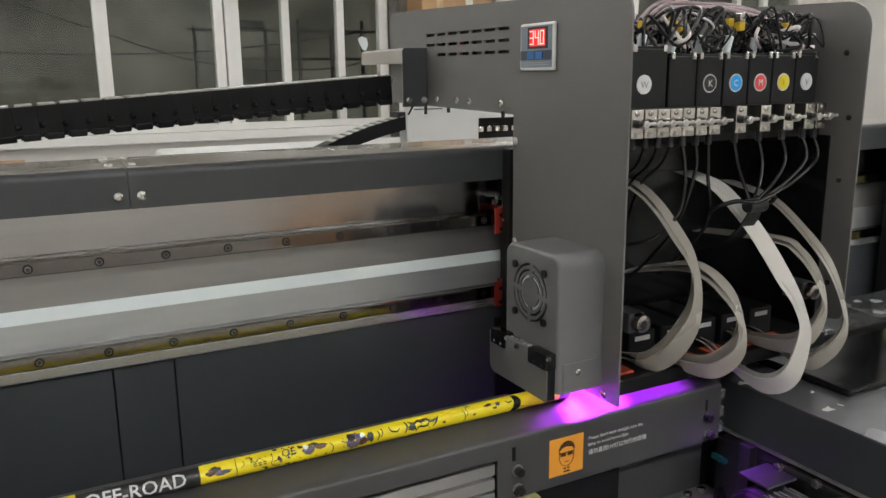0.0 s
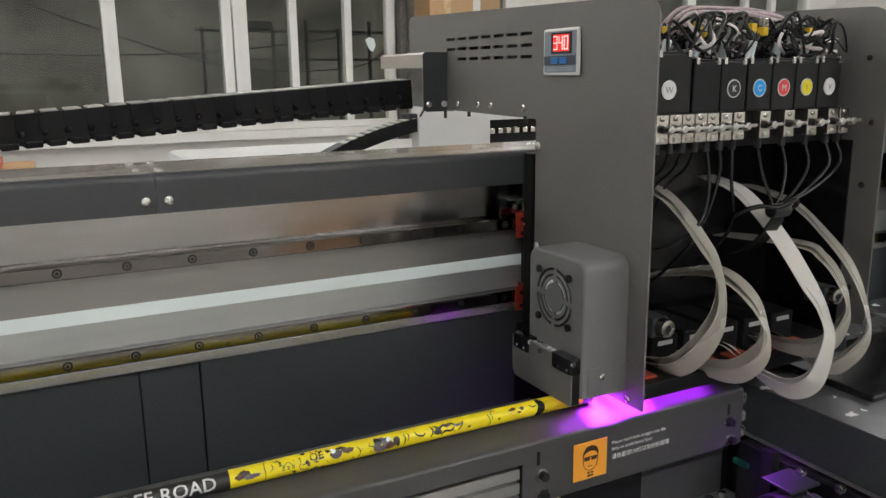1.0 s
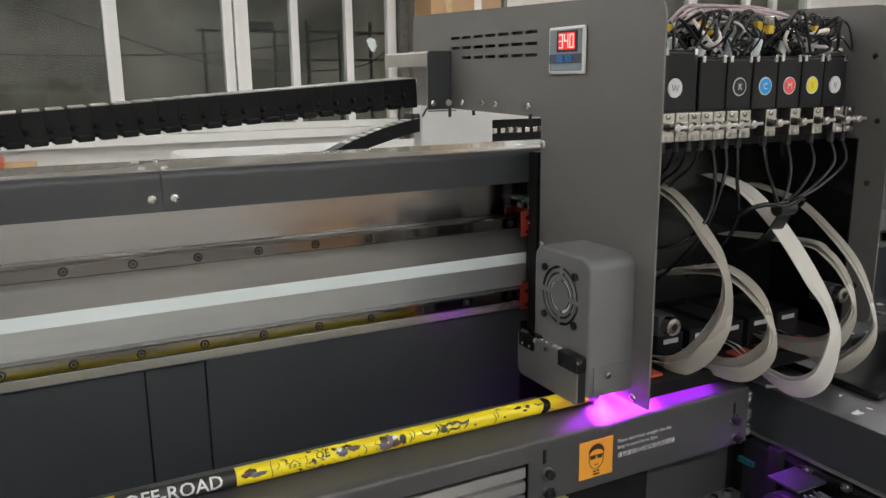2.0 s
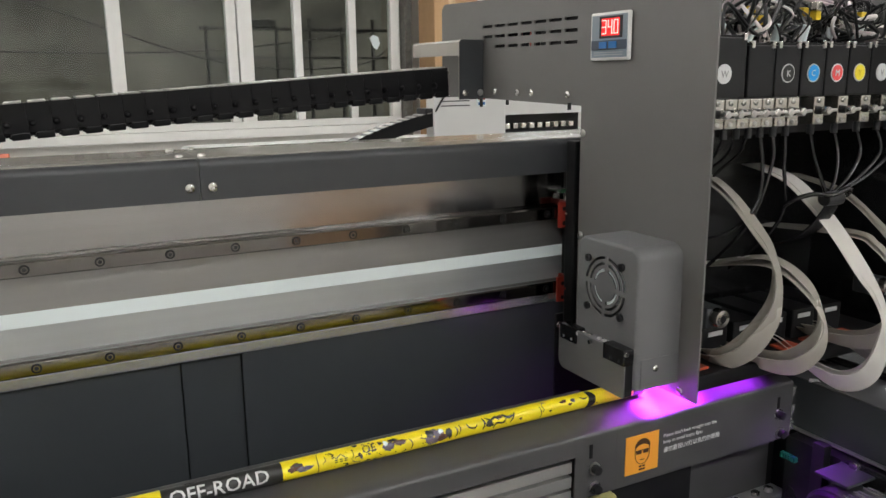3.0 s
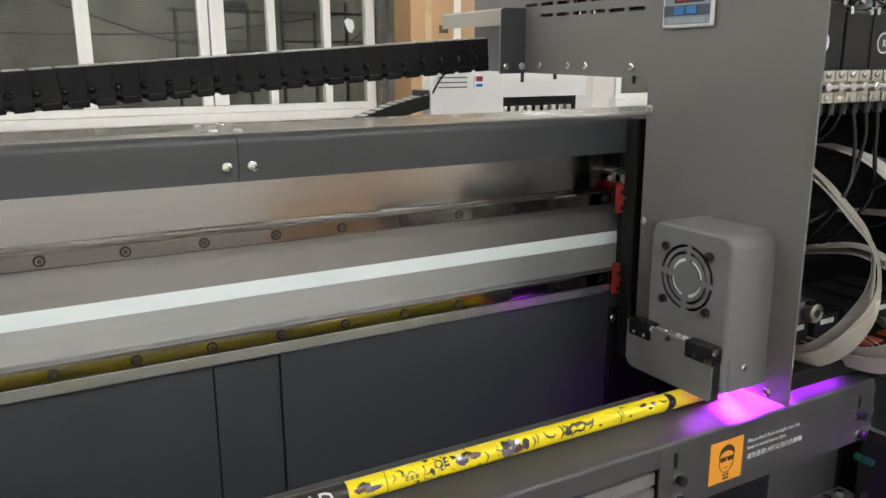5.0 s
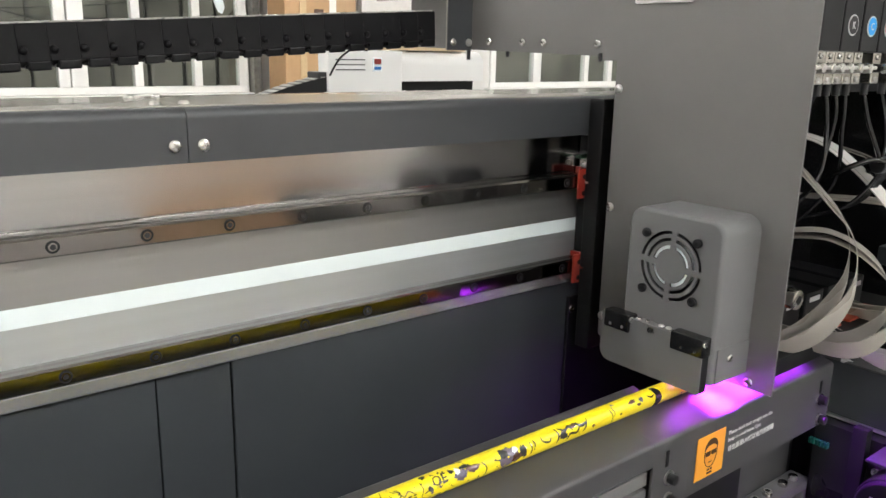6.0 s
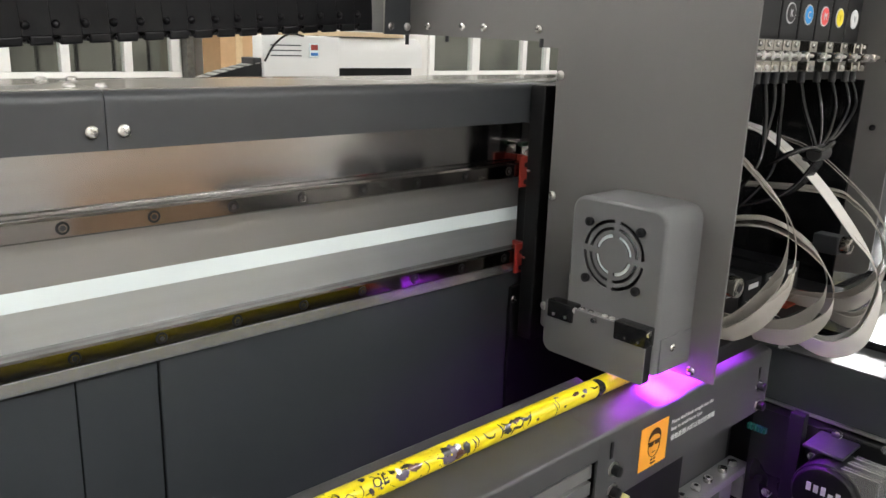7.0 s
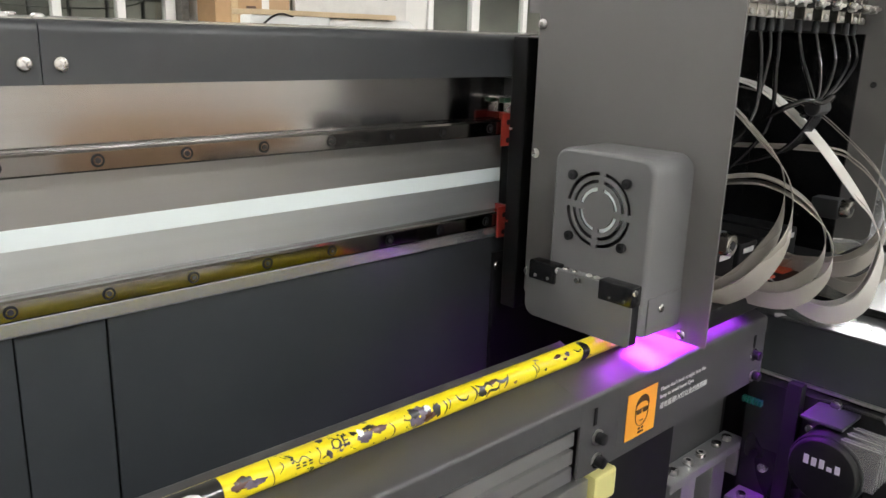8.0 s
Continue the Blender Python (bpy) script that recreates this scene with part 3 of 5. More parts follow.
for k, (txt, size) in enumerate((("Please don't look straight into the", 0.0052), ("lamp to avoid burns Eyes", 0.0052))):
    part("lettering", letters(txt, size, lambda u, v, w, k=k: (0.4705 + u, 0.5852 - w, -0.3595 - 0.0066 * k + v), 0.0002), M_PRINTWHITE, bed, "small white warning text")
part("lettering", letters("请勿直视UV灯以免灼伤眼睛", 0.0062, lambda u, v, w: (0.4710 + u, 0.5852 - w, -0.3755 + v), 0.0002), M_PRINTWHITE, bed, "small white warning text")

# ---- printed tube on the bed ----
TY, TZ, TR = 0.6215, -0.3185, 0.0077
tube = thing("printed_tube", (0.0, TY, TZ - TR), "yellow printed tube with black torn graphics", "tube")
part("tube_body", rod((-0.95, TY, TZ), (0.468, TY, TZ), TR, seg=36), M_TUBE, tube, smooth=40)


prng = random.Random(11)


def on_tube(u0, turn):
    """Maps lettering onto the tube from u0 along it, facing the viewer."""
    def place(u, v, w):
        a = turn + v / TR
        r = TR + 0.0002 + w
        return (u0 + u, TY - r * math.cos(a), TZ + r * math.sin(a))
    return place


def tube_patch(u0, u1, a0, a1, lift=0.0001, ragged=0.0):
    b = bmesh.new()
    n = max(10, int(abs(a1 - a0) * 14))
    rows = [[b.verts.new((u + ragged * prng.uniform(-1, 1), TY - (TR + lift) * math.cos(a0 + (a1 - a0) * k / n), TZ + (TR + lift) * math.sin(a0 + (a1 - a0) * k / n))) for k in range(n + 1)] for u in (u0, u1)]
    for k in range(n):
        b.faces.new((rows[0][k], rows[0][k + 1], rows[1][k + 1], rows[1][k]))
    return b


M_TUBEBLACK = mat("black_print", (0.015, 0.015, 0.014), 0.3, vary=0.2, coat=0.3)
part("print_patch", tube_patch(0.006, 0.098, -1.7, 1.9), M_TUBEBLACK, tube, "black printed patch")
part("print_lettering", letters("OFF-ROAD", 0.0155, on_tube(0.011, -0.28), 0.0001, 0.0008, 0.00015), M_PRINTWHITE, tube, "white printed lettering")
M_BROWN = mat("brown_print", (0.10, 0.045, 0.03), 0.3, vary=0.4, scale=300, coat=0.3)
M_VIOLET = mat("violet_grey_print", (0.13, 0.105, 0.15), 0.3, vary=0.6, scale=250, coat=0.3)


def skin(u, a, lift):
    return (u, TY - (TR + lift) * math.cos(a), TZ + (TR + lift) * math.sin(a))


def tube_blob(u, a, ru, ra, lift=0.0001, rough=0.24):
    """An uneven printed blot on the tube, centred at u along it and a round it."""
    b = bmesh.new()
    ph = [prng.uniform(0, 6.28) for _ in range(4)]
    n, rings = 36, []
    for f in (0.25, 0.5, 0.75, 1.0):
        row = []
        for k in range(n):
            q = 2 * math.pi * k / n
            w = f * (1 + rough * (0.5 * math.sin(2 * q + ph[0]) + 0.45 * math.sin(3 * q + ph[1]) + 0.4 * math.sin(7 * q + ph[2]) + 0.3 * math.sin(11 * q + ph[3])))
            row.append(b.verts.new(skin(u + ru * w * math.cos(q), a + ra * w * math.sin(q), lift)))
        rings.append(row)
    b.faces.new(rings[0])
    for p, r in zip(rings, rings[1:]):
        for k in range(n):
            b.faces.new((p[k], p[(k + 1) % n], r[(k + 1) % n], r[k]))
    return b


def tube_stroke(pts, w, lift=0.0002):
    """A brush stroke on the tube through (u, a) points, thin at its ends."""
    path = smooth_path([(u, a * TR, 0) for u, a in pts], 7)
    b = bmesh.new()
    rows = []
    for i, c in enumerate(path):
        d = (path[min(i + 1, len(path) - 1)] - path[max(i - 1, 0)]).normalized()
        h = w / 2 * (0.35 + 0.65 * math.sin(math.pi * (i + 0.5) / len(path)))
        rows.append([b.verts.new(skin(c.x - d.y * h * e, (c.y + d.x * h * e) / TR, lift)) for e in (-1, 0, 1)])
    for p, r in zip(rows, rows[1:]):
        for k in range(2):
            b.faces.new((p[k], p[k + 1], r[k + 1], r[k]))
    return b


for u, a, ru, ra, m, lift in (
        (0.109, 0.55, 0.0065, 0.42, M_BROWN, 0.0001), (0.116, 0.25, 0.0060, 0.30, M_VIOLET, 0.00015), (0.111, 0.75, 0.0030, 0.16, M_TUBEBLACK, 0.0002),
        (0.190, 0.45, 0.0050, 0.50, M_VIOLET, 0.0001), (0.2005, 0.65, 0.0055, 0.34, M_BROWN, 0.00015), (0.194, 1.05, 0.0035, 0.20, M_TUBEBLACK, 0.0002), (0.1875, 0.9, 0.0022, 0.30, M_TAPE, 0.0002),
        (0.233, 0.35, 0.0085, 0.95, M_VIOLET, 0.0001), (0.229, 0.80, 0.0040, 0.42, M_TUBEBLACK, 0.00015), (0.241, 0.05, 0.0050, 0.40, M_BROWN, 0.00015), (0.240, 0.80, 0.0022, 0.30, M_TAPE, 0.0002), (0.2475, 0.35, 0.0028, 0.65, M_TUBEBLACK, 0.0002),
        (0.289, 0.30, 0.0045, 0.35, M_TUBEBLACK, 0.0001), (0.300, 0.85, 0.0050, 0.22, M_BROWN, 0.0001), (0.371, 0.85, 0.0040, 0.20, M_BROWN, 0.0001), (0.378, 0.35, 0.0022, 0.16, M_BROWN, 0.0001), (0.382, 0.75, 0.0030, 0.22, M_VIOLET, 0.00015),
        (0.322, 0.05, 0.0020, 0.14, M_BROWN, 0.0001), (0.355, 0.1, 0.0016, 0.12, M_TUBEBLACK, 0.0001),
        (-0.012, 0.50, 0.0080, 0.60, M_BROWN, 0.0001), (-0.045, 0.40, 0.0100, 0.50, M_VIOLET, 0.0001), (-0.09, 0.60, 0.0080, 0.50, M_TUBEBLACK, 0.0001)):
    part("print_blot", tube_blob(u, a, ru, ra, lift), m, tube)
for pts, w in (
        ([(0.127, -0.8), (0.1275, 0.0), (0.127, 0.9), (0.1285, 1.7)], 0.0007), ([(0.131, 0.2), (0.134, 0.6), (0.133, 1.0)], 0.0006),
        ([(0.140, 0.9), (0.143, 0.5), (0.147, 0.8), (0.151, 0.4)], 0.0007), ([(0.156, 0.0), (0.158, 0.5), (0.157, 1.1)], 0.0006),
        ([(0.210, -0.5), (0.212, 0.2), (0.209, 0.8)], 0.0010), ([(0.2535, -0.3), (0.256, 0.3), (0.2545, 0.9)], 0.0012), ([(0.2575, 0.0), (0.2595, 0.6), (0.258, 1.0)], 0.0010),
        ([(0.266, 0.95), (0.268, 0.45), (0.2735, 0.25), (0.276, 0.55)], 0.0015),
        ([(0.281, -0.2), (0.284, 0.5), (0.282, 1.2)], 0.0016), ([(0.285, 1.1), (0.291, 0.7), (0.296, 0.95), (0.299, 0.45)], 0.0020), ([(0.292, -0.3), (0.296, 0.2), (0.303, 0.1), (0.307, 0.6)], 0.0018),
        ([(0.303, 1.0), (0.309, 0.55), (0.316, 0.75)], 0.0024), ([(0.310, -0.1), (0.314, 0.4), (0.3165, 1.0)], 0.0015),
        ([(0.343, -0.6), (0.345, 0.2), (0.343, 1.0)], 0.0010), ([(0.3465, 0.1), (0.348, 0.5), (0.3465, 0.9)], 0.0008), ([(0.390, 0.9), (0.394, 0.6), (0.399, 0.7)], 0.0012),
        ([(-0.028, 0.1), (-0.024, 0.6), (-0.030, 1.1)], 0.0016), ([(-0.066, 0.0), (-0.060, 0.5), (-0.064, 1.0)], 0.0014)):
    part("print_stroke", tube_stroke(pts, w), M_TUBEBLACK, tube)
for k in range(6):
    part("print_bar", tube_patch(0.1415 + 0.0042 * (k % 3), 0.1440 + 0.0042 * (k % 3), 0.05 + 0.22 * (k // 3), 0.17 + 0.22 * (k // 3)), M_TUBEBLACK, tube)
part("print_stroke", tube_stroke([(0.397, -1.2), (0.402, -0.3), (0.404, 0.6), (0.400, 1.6)], 0.0085), M_TUBEBLACK, tube, "black printed ring")
part("print_patch", tube_patch(0.455, 0.468, -1.5, 3.0), M_TUBEBLACK, tube, "black printed ring")
part("print_lettering", letters("OE", 0.0095, on_tube(0.166, 0.35), 0.0001, 0.0008), M_TUBEBLACK, tube, "black printed lettering")

# ---- carriage ----
car = thing("print_carriage", (0.65, 0.78, -0.318), "grey sheet metal print carriage with side plates", "print carriage")
PX = 0.4844
outline = rounded([(0.5592, -0.3175), (0.5592, 0.0735), (1.078, 0.0885), (1.078, -0.0365), (0.7497, -0.0425), (0.7497, -0.3195)], [0.001, 0.022, 0.012, 0.003, 0.002, 0.004], 7)
vents = []
for r in range(3):
    zb = 0.0525 - 0.0125 * r
    for k in range(7):
        if r == 2 and k == 6:
            continue
        y0 = 0.7595 + 0.0298 * k
        vents.append(rounded(rect(y0, y0 + 0.0235, zb - 0.0038 + 0.0002 * k, zb + 0.0002 * k), 0.0012, 2))
left = part("side_plate", holed(outline, vents, PX, PX + 0.002), M_GREY, car, "grey powder coated side plate")
part("top_flange", box(PX + 0.0021, PX + 0.0121, 0.6, 0.99, 0.0712, 0.0728), M_GREY, car)
for y, z in ((0.8777, -0.030), (0.8466, -0.030), (0.7745, -0.0309), (0.931, -0.0297), (0.7452, -0.0717), (0.7452, -0.1852), (0.7458, -0.2975), (0.581, -0.3115)):
    screw((PX, y, z), (-1, 0, 0), 0.0043, car)
RX = 0.812
outline_r = rounded([(0.5592, -0.28), (0.5592, 0.0735), (1.05, 0.088), (1.05, -0.05), (0.7497, -0.05), (0.7497, -0.3)], [0.01, 0.03, 0.012, 0.003, 0.002, 0.004], 7)
rv = [rounded(rect(0.626 + 0.034 * k, 0.654 + 0.034 * k, 0.0385 - 0.0130 * r, 0.0430 - 0.0130 * r), 0.0012, 2) for r in range(2) for k in range(2)]
part("side_plate", holed(outline_r, rv, RX, RX + 0.002), M_GREY, car, "grey powder coated side plate")
part("inner_sheet", box(0.8085, 0.8115, 0.5945, 0.699, -0.30, -0.0705, 0.0005), M_INNER, car, "glossy black inner sheet")
for y, z in ((0.585, 0.02), (0.580, -0.12), (0.582, -0.24), (0.575, -0.05)):
    screw((RX, y, z), (-1, 0, 0), 0.0032, car, M_DARKSCREW)
part("slider_plate", box(0.494, 0.809, 0.770, 0.7885, -0.345, -0.083, 0.002), M_BLACK, car, "black slider plate")
for z0, z1, yb in ((-0.158, -0.1215, 0.8055), (-0.2475, -0.1765, 0.8055), (-0.34, -0.2775, 0.7955)):
    part("slider_block", box(0.5032, 0.809, 0.789, yb, z0, z1), M_BLACK, car, "black slider block")
for y0, y1, z0, z1 in ((0.75, 1.0, 0.0, 0.021), (0.75, 1.0, 0.0475, 0.066), (0.75, 0.836, 0.0212, 0.0473), (0.925, 1.0, 0.0212, 0.0473)):
    part("inner_box", box(0.4885, 0.53, y0, y1, z0, z1), M_BLACK, car, "black electronics box")
for k in range(9):
    part("inner_wire", sweep([(0.505 + 0.002 * (k % 3), 0.838 + 0.009 * k, 0.0212), (0.508, 0.845 + 0.008 * k, 0.034), (0.512, 0.842 + 0.009 * k, 0.0473)], 0.0026, 6), (M_BLACK, M_BLACK, M_RED)[k % 3], car)
part("back_wall", box(0.4868, 0.8118, 0.70, 0.705, -0.31, 0.03), M_INNER, car, "glossy black back wall")
part("head_base", box(0.4868, 0.8118, 0.578, 0.74, -0.3165, -0.300, 0.002), M_BLACK, car)
part("tank_shelf", box(0.4868, 0.8084, 0.608, 0.699, -0.07, -0.0335), M_BLACK, car)
# rear arm bracket that takes the cable chain
bk = bmesh.new()
bx = [(PX - 0.0002, -0.0395), (PX - 0.0002, 0.0362), (0.4520, 0.0362), (0.4490, 0.0335), (0.4490, -0.0395)]
for y0, y1, ol in ((0.9625, 0.9645, bx), (0.9646, 1.102, [(PX - 0.0002, 0.0342), (PX - 0.0002, 0.0361), (0.4521, 0.0361), (0.4491, 0.0334), (0.4491, 0.0165), (0.4508, 0.0165), (0.4508, 0.0326), (0.4528, 0.0342)])):
    a = [bk.verts.new((x, y0, z)) for x, z in ol]
    b = [bk.verts.new((x, y1, z)) for x, z in ol]
    for k in range(len(ol)):
        bk.faces.new((a[k], a[(k + 1) % len(ol)], b[(k + 1) % len(ol)], b[k]))
    bk.faces.new(a)
    bk.faces.new(b[::-1])
bmesh.ops.triangulate(bk, faces=[f for f in bk.faces if len(f.verts) > 4])
# hood shares the pale colour for the white reflection on its top
part("chain_bracket", bk, M_TOPSHEET, car, "bent hood over the chain end, reflection in its pale colour")
fp = bmesh.new()
a = [fp.verts.new((x, 0.9612, z)) for x, z in bx]
fp.faces.new(a)
ex = bmesh.ops.extrude_face_region(fp, geom=fp.faces[:])
bmesh.ops.translate(fp, verts=[v for v in ex["geom"] if isinstance(v, bmesh.types.BMVert)], vec=(0, 0.0012, 0))
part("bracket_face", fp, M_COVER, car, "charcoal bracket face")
for x in (0.4565, 0.4795):
    screw((x, 0.9612, -0.0310), (0, -1, 0), 0.0043, car)
part("hood_screw", rod((0.4475, 1.0, -0.001), (0.4435, 0.985, -0.006), 0.0032, seg=12, bevel=0.0008), M_CHROME, car)
for y, zz in ((0.90, -0.0455), (0.77, -0.0475), (0.965, -0.05)):
    part("standoff", rod((PX - 0.001, y, -0.0395), (PX - 0.001, y, zz), 0.0022, seg=10), M_BLACKPL, car)
# red wiper ends and sensor bracket on the slider
for zc in (-0.1690, -0.2590):
    wp = part("wiper", box(0.4845, 0.5010, 0.7878, 0.7905, zc - 0.0155, zc + 0.0155, 0.0012), M_RED, car, "red rail wiper")
    for dz in (-0.0085, 0.0085):
        slot = rod((0.4925, 0.7879, zc + dz - 0.0015), (0.4925, 0.7874, zc + dz - 0.0015), 0.0026, seg=12)
        part("slot", slot, M_BLACK, wp)
    part("arm", box(0.4985, 0.5030, 0.7906, 0.8060, zc + 0.0090, zc + 0.0150, 0.0005), M_RED, wp)
    part("nipple", rod((0.4965, 0.7878, zc + 0.001), (0.4965, 0.7835, zc + 0.001), 0.0028, seg=12), M_CHROME, wp)
sb = box(0.479, 0.5030, 0.789, 0.803, -0.1390, -0.1376, 0.0003)
box(0.5018, 0.5030, 0.789, 0.803, -0.160, -0.1376, 0.0003, bm=sb)
part("sensor_bracket", sb, M_ALU, car, "bent aluminium sensor bracket")
part("sensor", box(0.492, 0.5015, 0.794, 0.801, -0.1445, -0.1395, 0.0006), mat("green_board", (0.015, 0.07, 0.03), 0.4), car)
screw((0.5018, 0.795, -0.152), (-1, 0, 0), 0.0036, car)

# thermostat in the plate
th = part("thermostat", box(PX - 0.004, PX - 0.0002, 0.6702, 0.7318, 0.0045, 0.0523, 0.0022, 3), mat("white_abs", (0.78, 0.78, 0.76), 0.4), car, "white panel thermostat with red digits", smooth=40)
part("face", box(PX - 0.0046, PX - 0.0041, 0.6732, 0.7288, 0.0075, 0.0495, 0.0002), mat("grey_blue_face", (0.22, 0.27, 0.31), 0.35), th)
part("band", box(PX - 0.005, PX - 0.0047, 0.6732, 0.7288, 0.0150, 0.0245), mat("dark_blue_face", (0.05, 0.07, 0.10), 0.3), th)
part("bezel", box(PX - 0.0050, PX - 0.0047, 0.6800, 0.7160, 0.0265, 0.0480), M_BLACKPL, th)
part("display", box(PX - 0.0051, PX - 0.0048, 0.6845, 0.7125, 0.0290, 0.0460), glow("red_display", (0.75, 0.02, 0.02), 0.55), th, "lit red display")
M_DIGIT = glow("display_digit", (1.0, 0.42, 0.38), 1.5)
SEG = {"3": "abgcd", "4": "fgbc", "0": "abcdef"}
for k, ch in enumerate("340"):
    y1 = 0.7115 - 0.0092 * k
    d = bmesh.new()
    x0, x1 = PX - 0.0055, PX - 0.0052
    yl, yr, zt, zm, zl, t2 = y1, y1 - 0.0068, 0.0445, 0.0375, 0.0305, 0.0011
    spots = {"a": (yr, yl, zt - t2, zt), "d": (yr, yl, zl, zl + t2), "g": (yr, yl, zm - t2 / 2, zm + t2 / 2), "f": (yl - t2, yl, zm, zt), "b": (yr, yr + t2, zm, zt), "e": (yl - t2, yl, zl, zm), "c": (yr, yr + t2, zl, zm)}
    for s in SEG[ch]:
        box(x0, x1, *spots[s], bm=d)
    part("digit", d, M_DIGIT, th)
part("decimal_point", box(PX - 0.0055, PX - 0.0052, 0.6944, 0.6955, 0.0305, 0.0316), M_DIGIT, th)
for y in (0.694, 0.709):
    part("button", box(PX - 0.0062, PX - 0.0051, y - 0.006, y + 0.006, 0.0165, 0.0232, 0.0006), M_BLUE, th)
for k in range(2):
    part("print_bar", box(PX - 0.0049, PX - 0.0047, 0.679, 0.724, 0.0098 + 0.0022 * k, 0.0106 + 0.0022 * k), mat("pale_print", (0.4, 0.42, 0.44), 0.5), th)

# ---- lamp housing with fan ----
lamp = thing("uv_lamp_housing", (0.456, 0.632, -0.312), "grey curing lamp housing with fan grille", "lamp housing")
LF = 0.4305
Y0, Y1, Z0, Z1 = 0.5855, 0.6785, -0.3045, -0.1665


def ring(inset, x, bm):
    o = rounded(rect(Y0 + inset, Y1 - inset, Z0 + inset * 0.2, Z1 - inset), [0.001, 0.001, 0.0135 - inset, 0.0135 - inset], 7)
    return o, [bm.verts.new((x, y, z)) for y, z in o]


shell = bmesh.new()
rings = [ring(i, x, shell)[1] for i, x in ((0.0, PX - 0.0002), (0.0, LF + 0.0035), (0.0005, LF + 0.0016), (0.0016, LF + 0.0004), (0.003, LF))]
for u, v in zip(rings, rings[1:]):
    for k in range(len(u)):
        if max(u[k].co.z, u[(k + 1) % len(u)].co.z) < Z0 + 0.002:
            continue
        shell.faces.new((u[k], u[(k + 1) % len(u)], v[(k + 1) % len(u)], v[k]))
part("shell", shell, M_LAMPGREY, lamp, "grey rounded sheet shell", smooth=35)
FY, FZ = 0.6335, -0.2118
arcs = []
for r0, r1 in ((0.0272, 0.0302), (0.0212, 0.0240), (0.0148, 0.0178)):
    for q in range(4):
        a0, a1 = math.pi / 2 * q + 0.14 * 0.0175 / r0 + 0.06, math.pi / 2 * (q + 1) - 0.14 * 0.0175 / r0 + 0.06
        outer_arc = [(FY + r1 * math.cos(a0 + (a1 - a0) * k / 9), FZ + r1 * math.sin(a0 + (a1 - a0) * k / 9)) for k in range(10)]
        inner_arc = [(FY + r0 * math.cos(a1 - (a1 - a0) * k / 9), FZ + r0 * math.sin(a1 - (a1 - a0) * k / 9)) for k in range(10)]
        arcs.append(outer_arc + inner_arc)
tmp = bmesh.new()
front_outline = ring(0.003, LF, tmp)[0]
tmp.free()
part("front_panel", holed(front_outline, arcs, LF, LF + 0.0015), M_LAMPGREY, lamp, "grey panel with slotted fan grille")
part("fan_frame", box(LF + 0.012, LF + 0.024, FY - 0.034, FY + 0.034, FZ - 0.034, FZ + 0.034, 0.003), M_BLACKPL, lamp)
hub = part("fan_hub", rod((LF + 0.010, FY, FZ), (LF + 0.0017, FY, FZ), 0.0192, seg=32, bevel=0.001), M_TAPE, lamp, "pale fan hub", smooth=40)
for sy in (-0.0252, 0.0252):
    for sz in (-0.0247, 0.0247):
        bolt = part("fan_bolt", rod((LF, FY + sy, FZ + sz), (LF - 0.0032, FY + sy, FZ + sz), 0.0040, seg=16, bevel=0.0005), M_DARKSCREW, lamp, smooth=40)
        part("socket", rod((LF - 0.0032, FY + sy, FZ + sz), (LF - 0.0035, FY + sy, FZ + sz), 0.0018, seg=6), M_BLACK, bolt)
part("side_patch", box(0.437, PX - 0.0004, Y0 - 0.0012, Y0 - 0.0001, Z0 + 0.001, -0.2735, 0.0003), M_LAMPGREY, lamp, "grey screwed side patch")
screw((0.4542, Y0 - 0.0012, -0.2838), (0, -1, 0), 0.0034, lamp)
flap_o = rounded(rect(0.5885, 0.6930, -0.3100, -0.2640), [0.002, 0.010, 0.002, 0.002], 5)
flap = part("flap", holed(flap_o, [rounded(rect(0.636, 0.643, -0.2705, -0.2655), 0.0008, 2)], LF - 0.0105, LF - 0.009), M_LAMPGREY, lamp, "grey hinged light shield flap")
part("flap_return", box(LF - 0.009, LF - 0.0002, 0.6215, 0.6605, -0.2655, -0.2640), M_LAMPGREY, flap)
part("flap_return", box(LF - 0.0089, LF - 0.0002, 0.5885, 0.5898, -0.3090, -0.2760), M_BLACK, flap)
part("catch", rod((LF - 0.0105, 0.6395, -0.268), (LF - 0.013, 0.6395, -0.268), 0.0022, seg=10), M_CHROME, flap)
for y0, y1 in ((0.5870, 0.6185), (0.6615, 0.6890)):
    hg = part("hinge", box(LF - 0.0125, LF - 0.0002, y0, y1, -0.2775, -0.2615, 0.0015), M_GLOSS, lamp, "black plastic hinge", smooth=30)
    part("hinge_pin", rod((LF - 0.0095, y0 - 0.0012, -0.2655), (LF - 0.0095, y0 + 0.002, -0.2655), 0.0026, seg=12), M_CHROME, hg)
    for k in range(2):
        part("hinge_screw", rod((LF - 0.0125, y0 + 0.007 + 0.013 * k, -0.2735), (LF - 0.013, y0 + 0.007 + 0.013 * k, -0.2735), 0.0014, seg=10), M_CHROME, hg)
for y in (0.6255, 0.6330, 0.6475, 0.6560):
    screw((LF - 0.005, y, -0.2640), (0, 0, 1), 0.0026, flap)
part("lamp_wire", sweep([(LF + 0.03, 0.679, -0.236), (LF + 0.025, 0.692, -0.232), (LF + 0.035, 0.700, -0.240), (LF + 0.045, 0.697, -0.250)], 0.0012), M_WIREW, lamp)
part("lamp_wire", sweep([(LF + 0.03, 0.679, -0.243), (LF + 0.028, 0.687, -0.241), (LF + 0.038, 0.693, -0.247), (LF + 0.046, 0.690, -0.252)], 0.0014), M_BLUE, lamp)
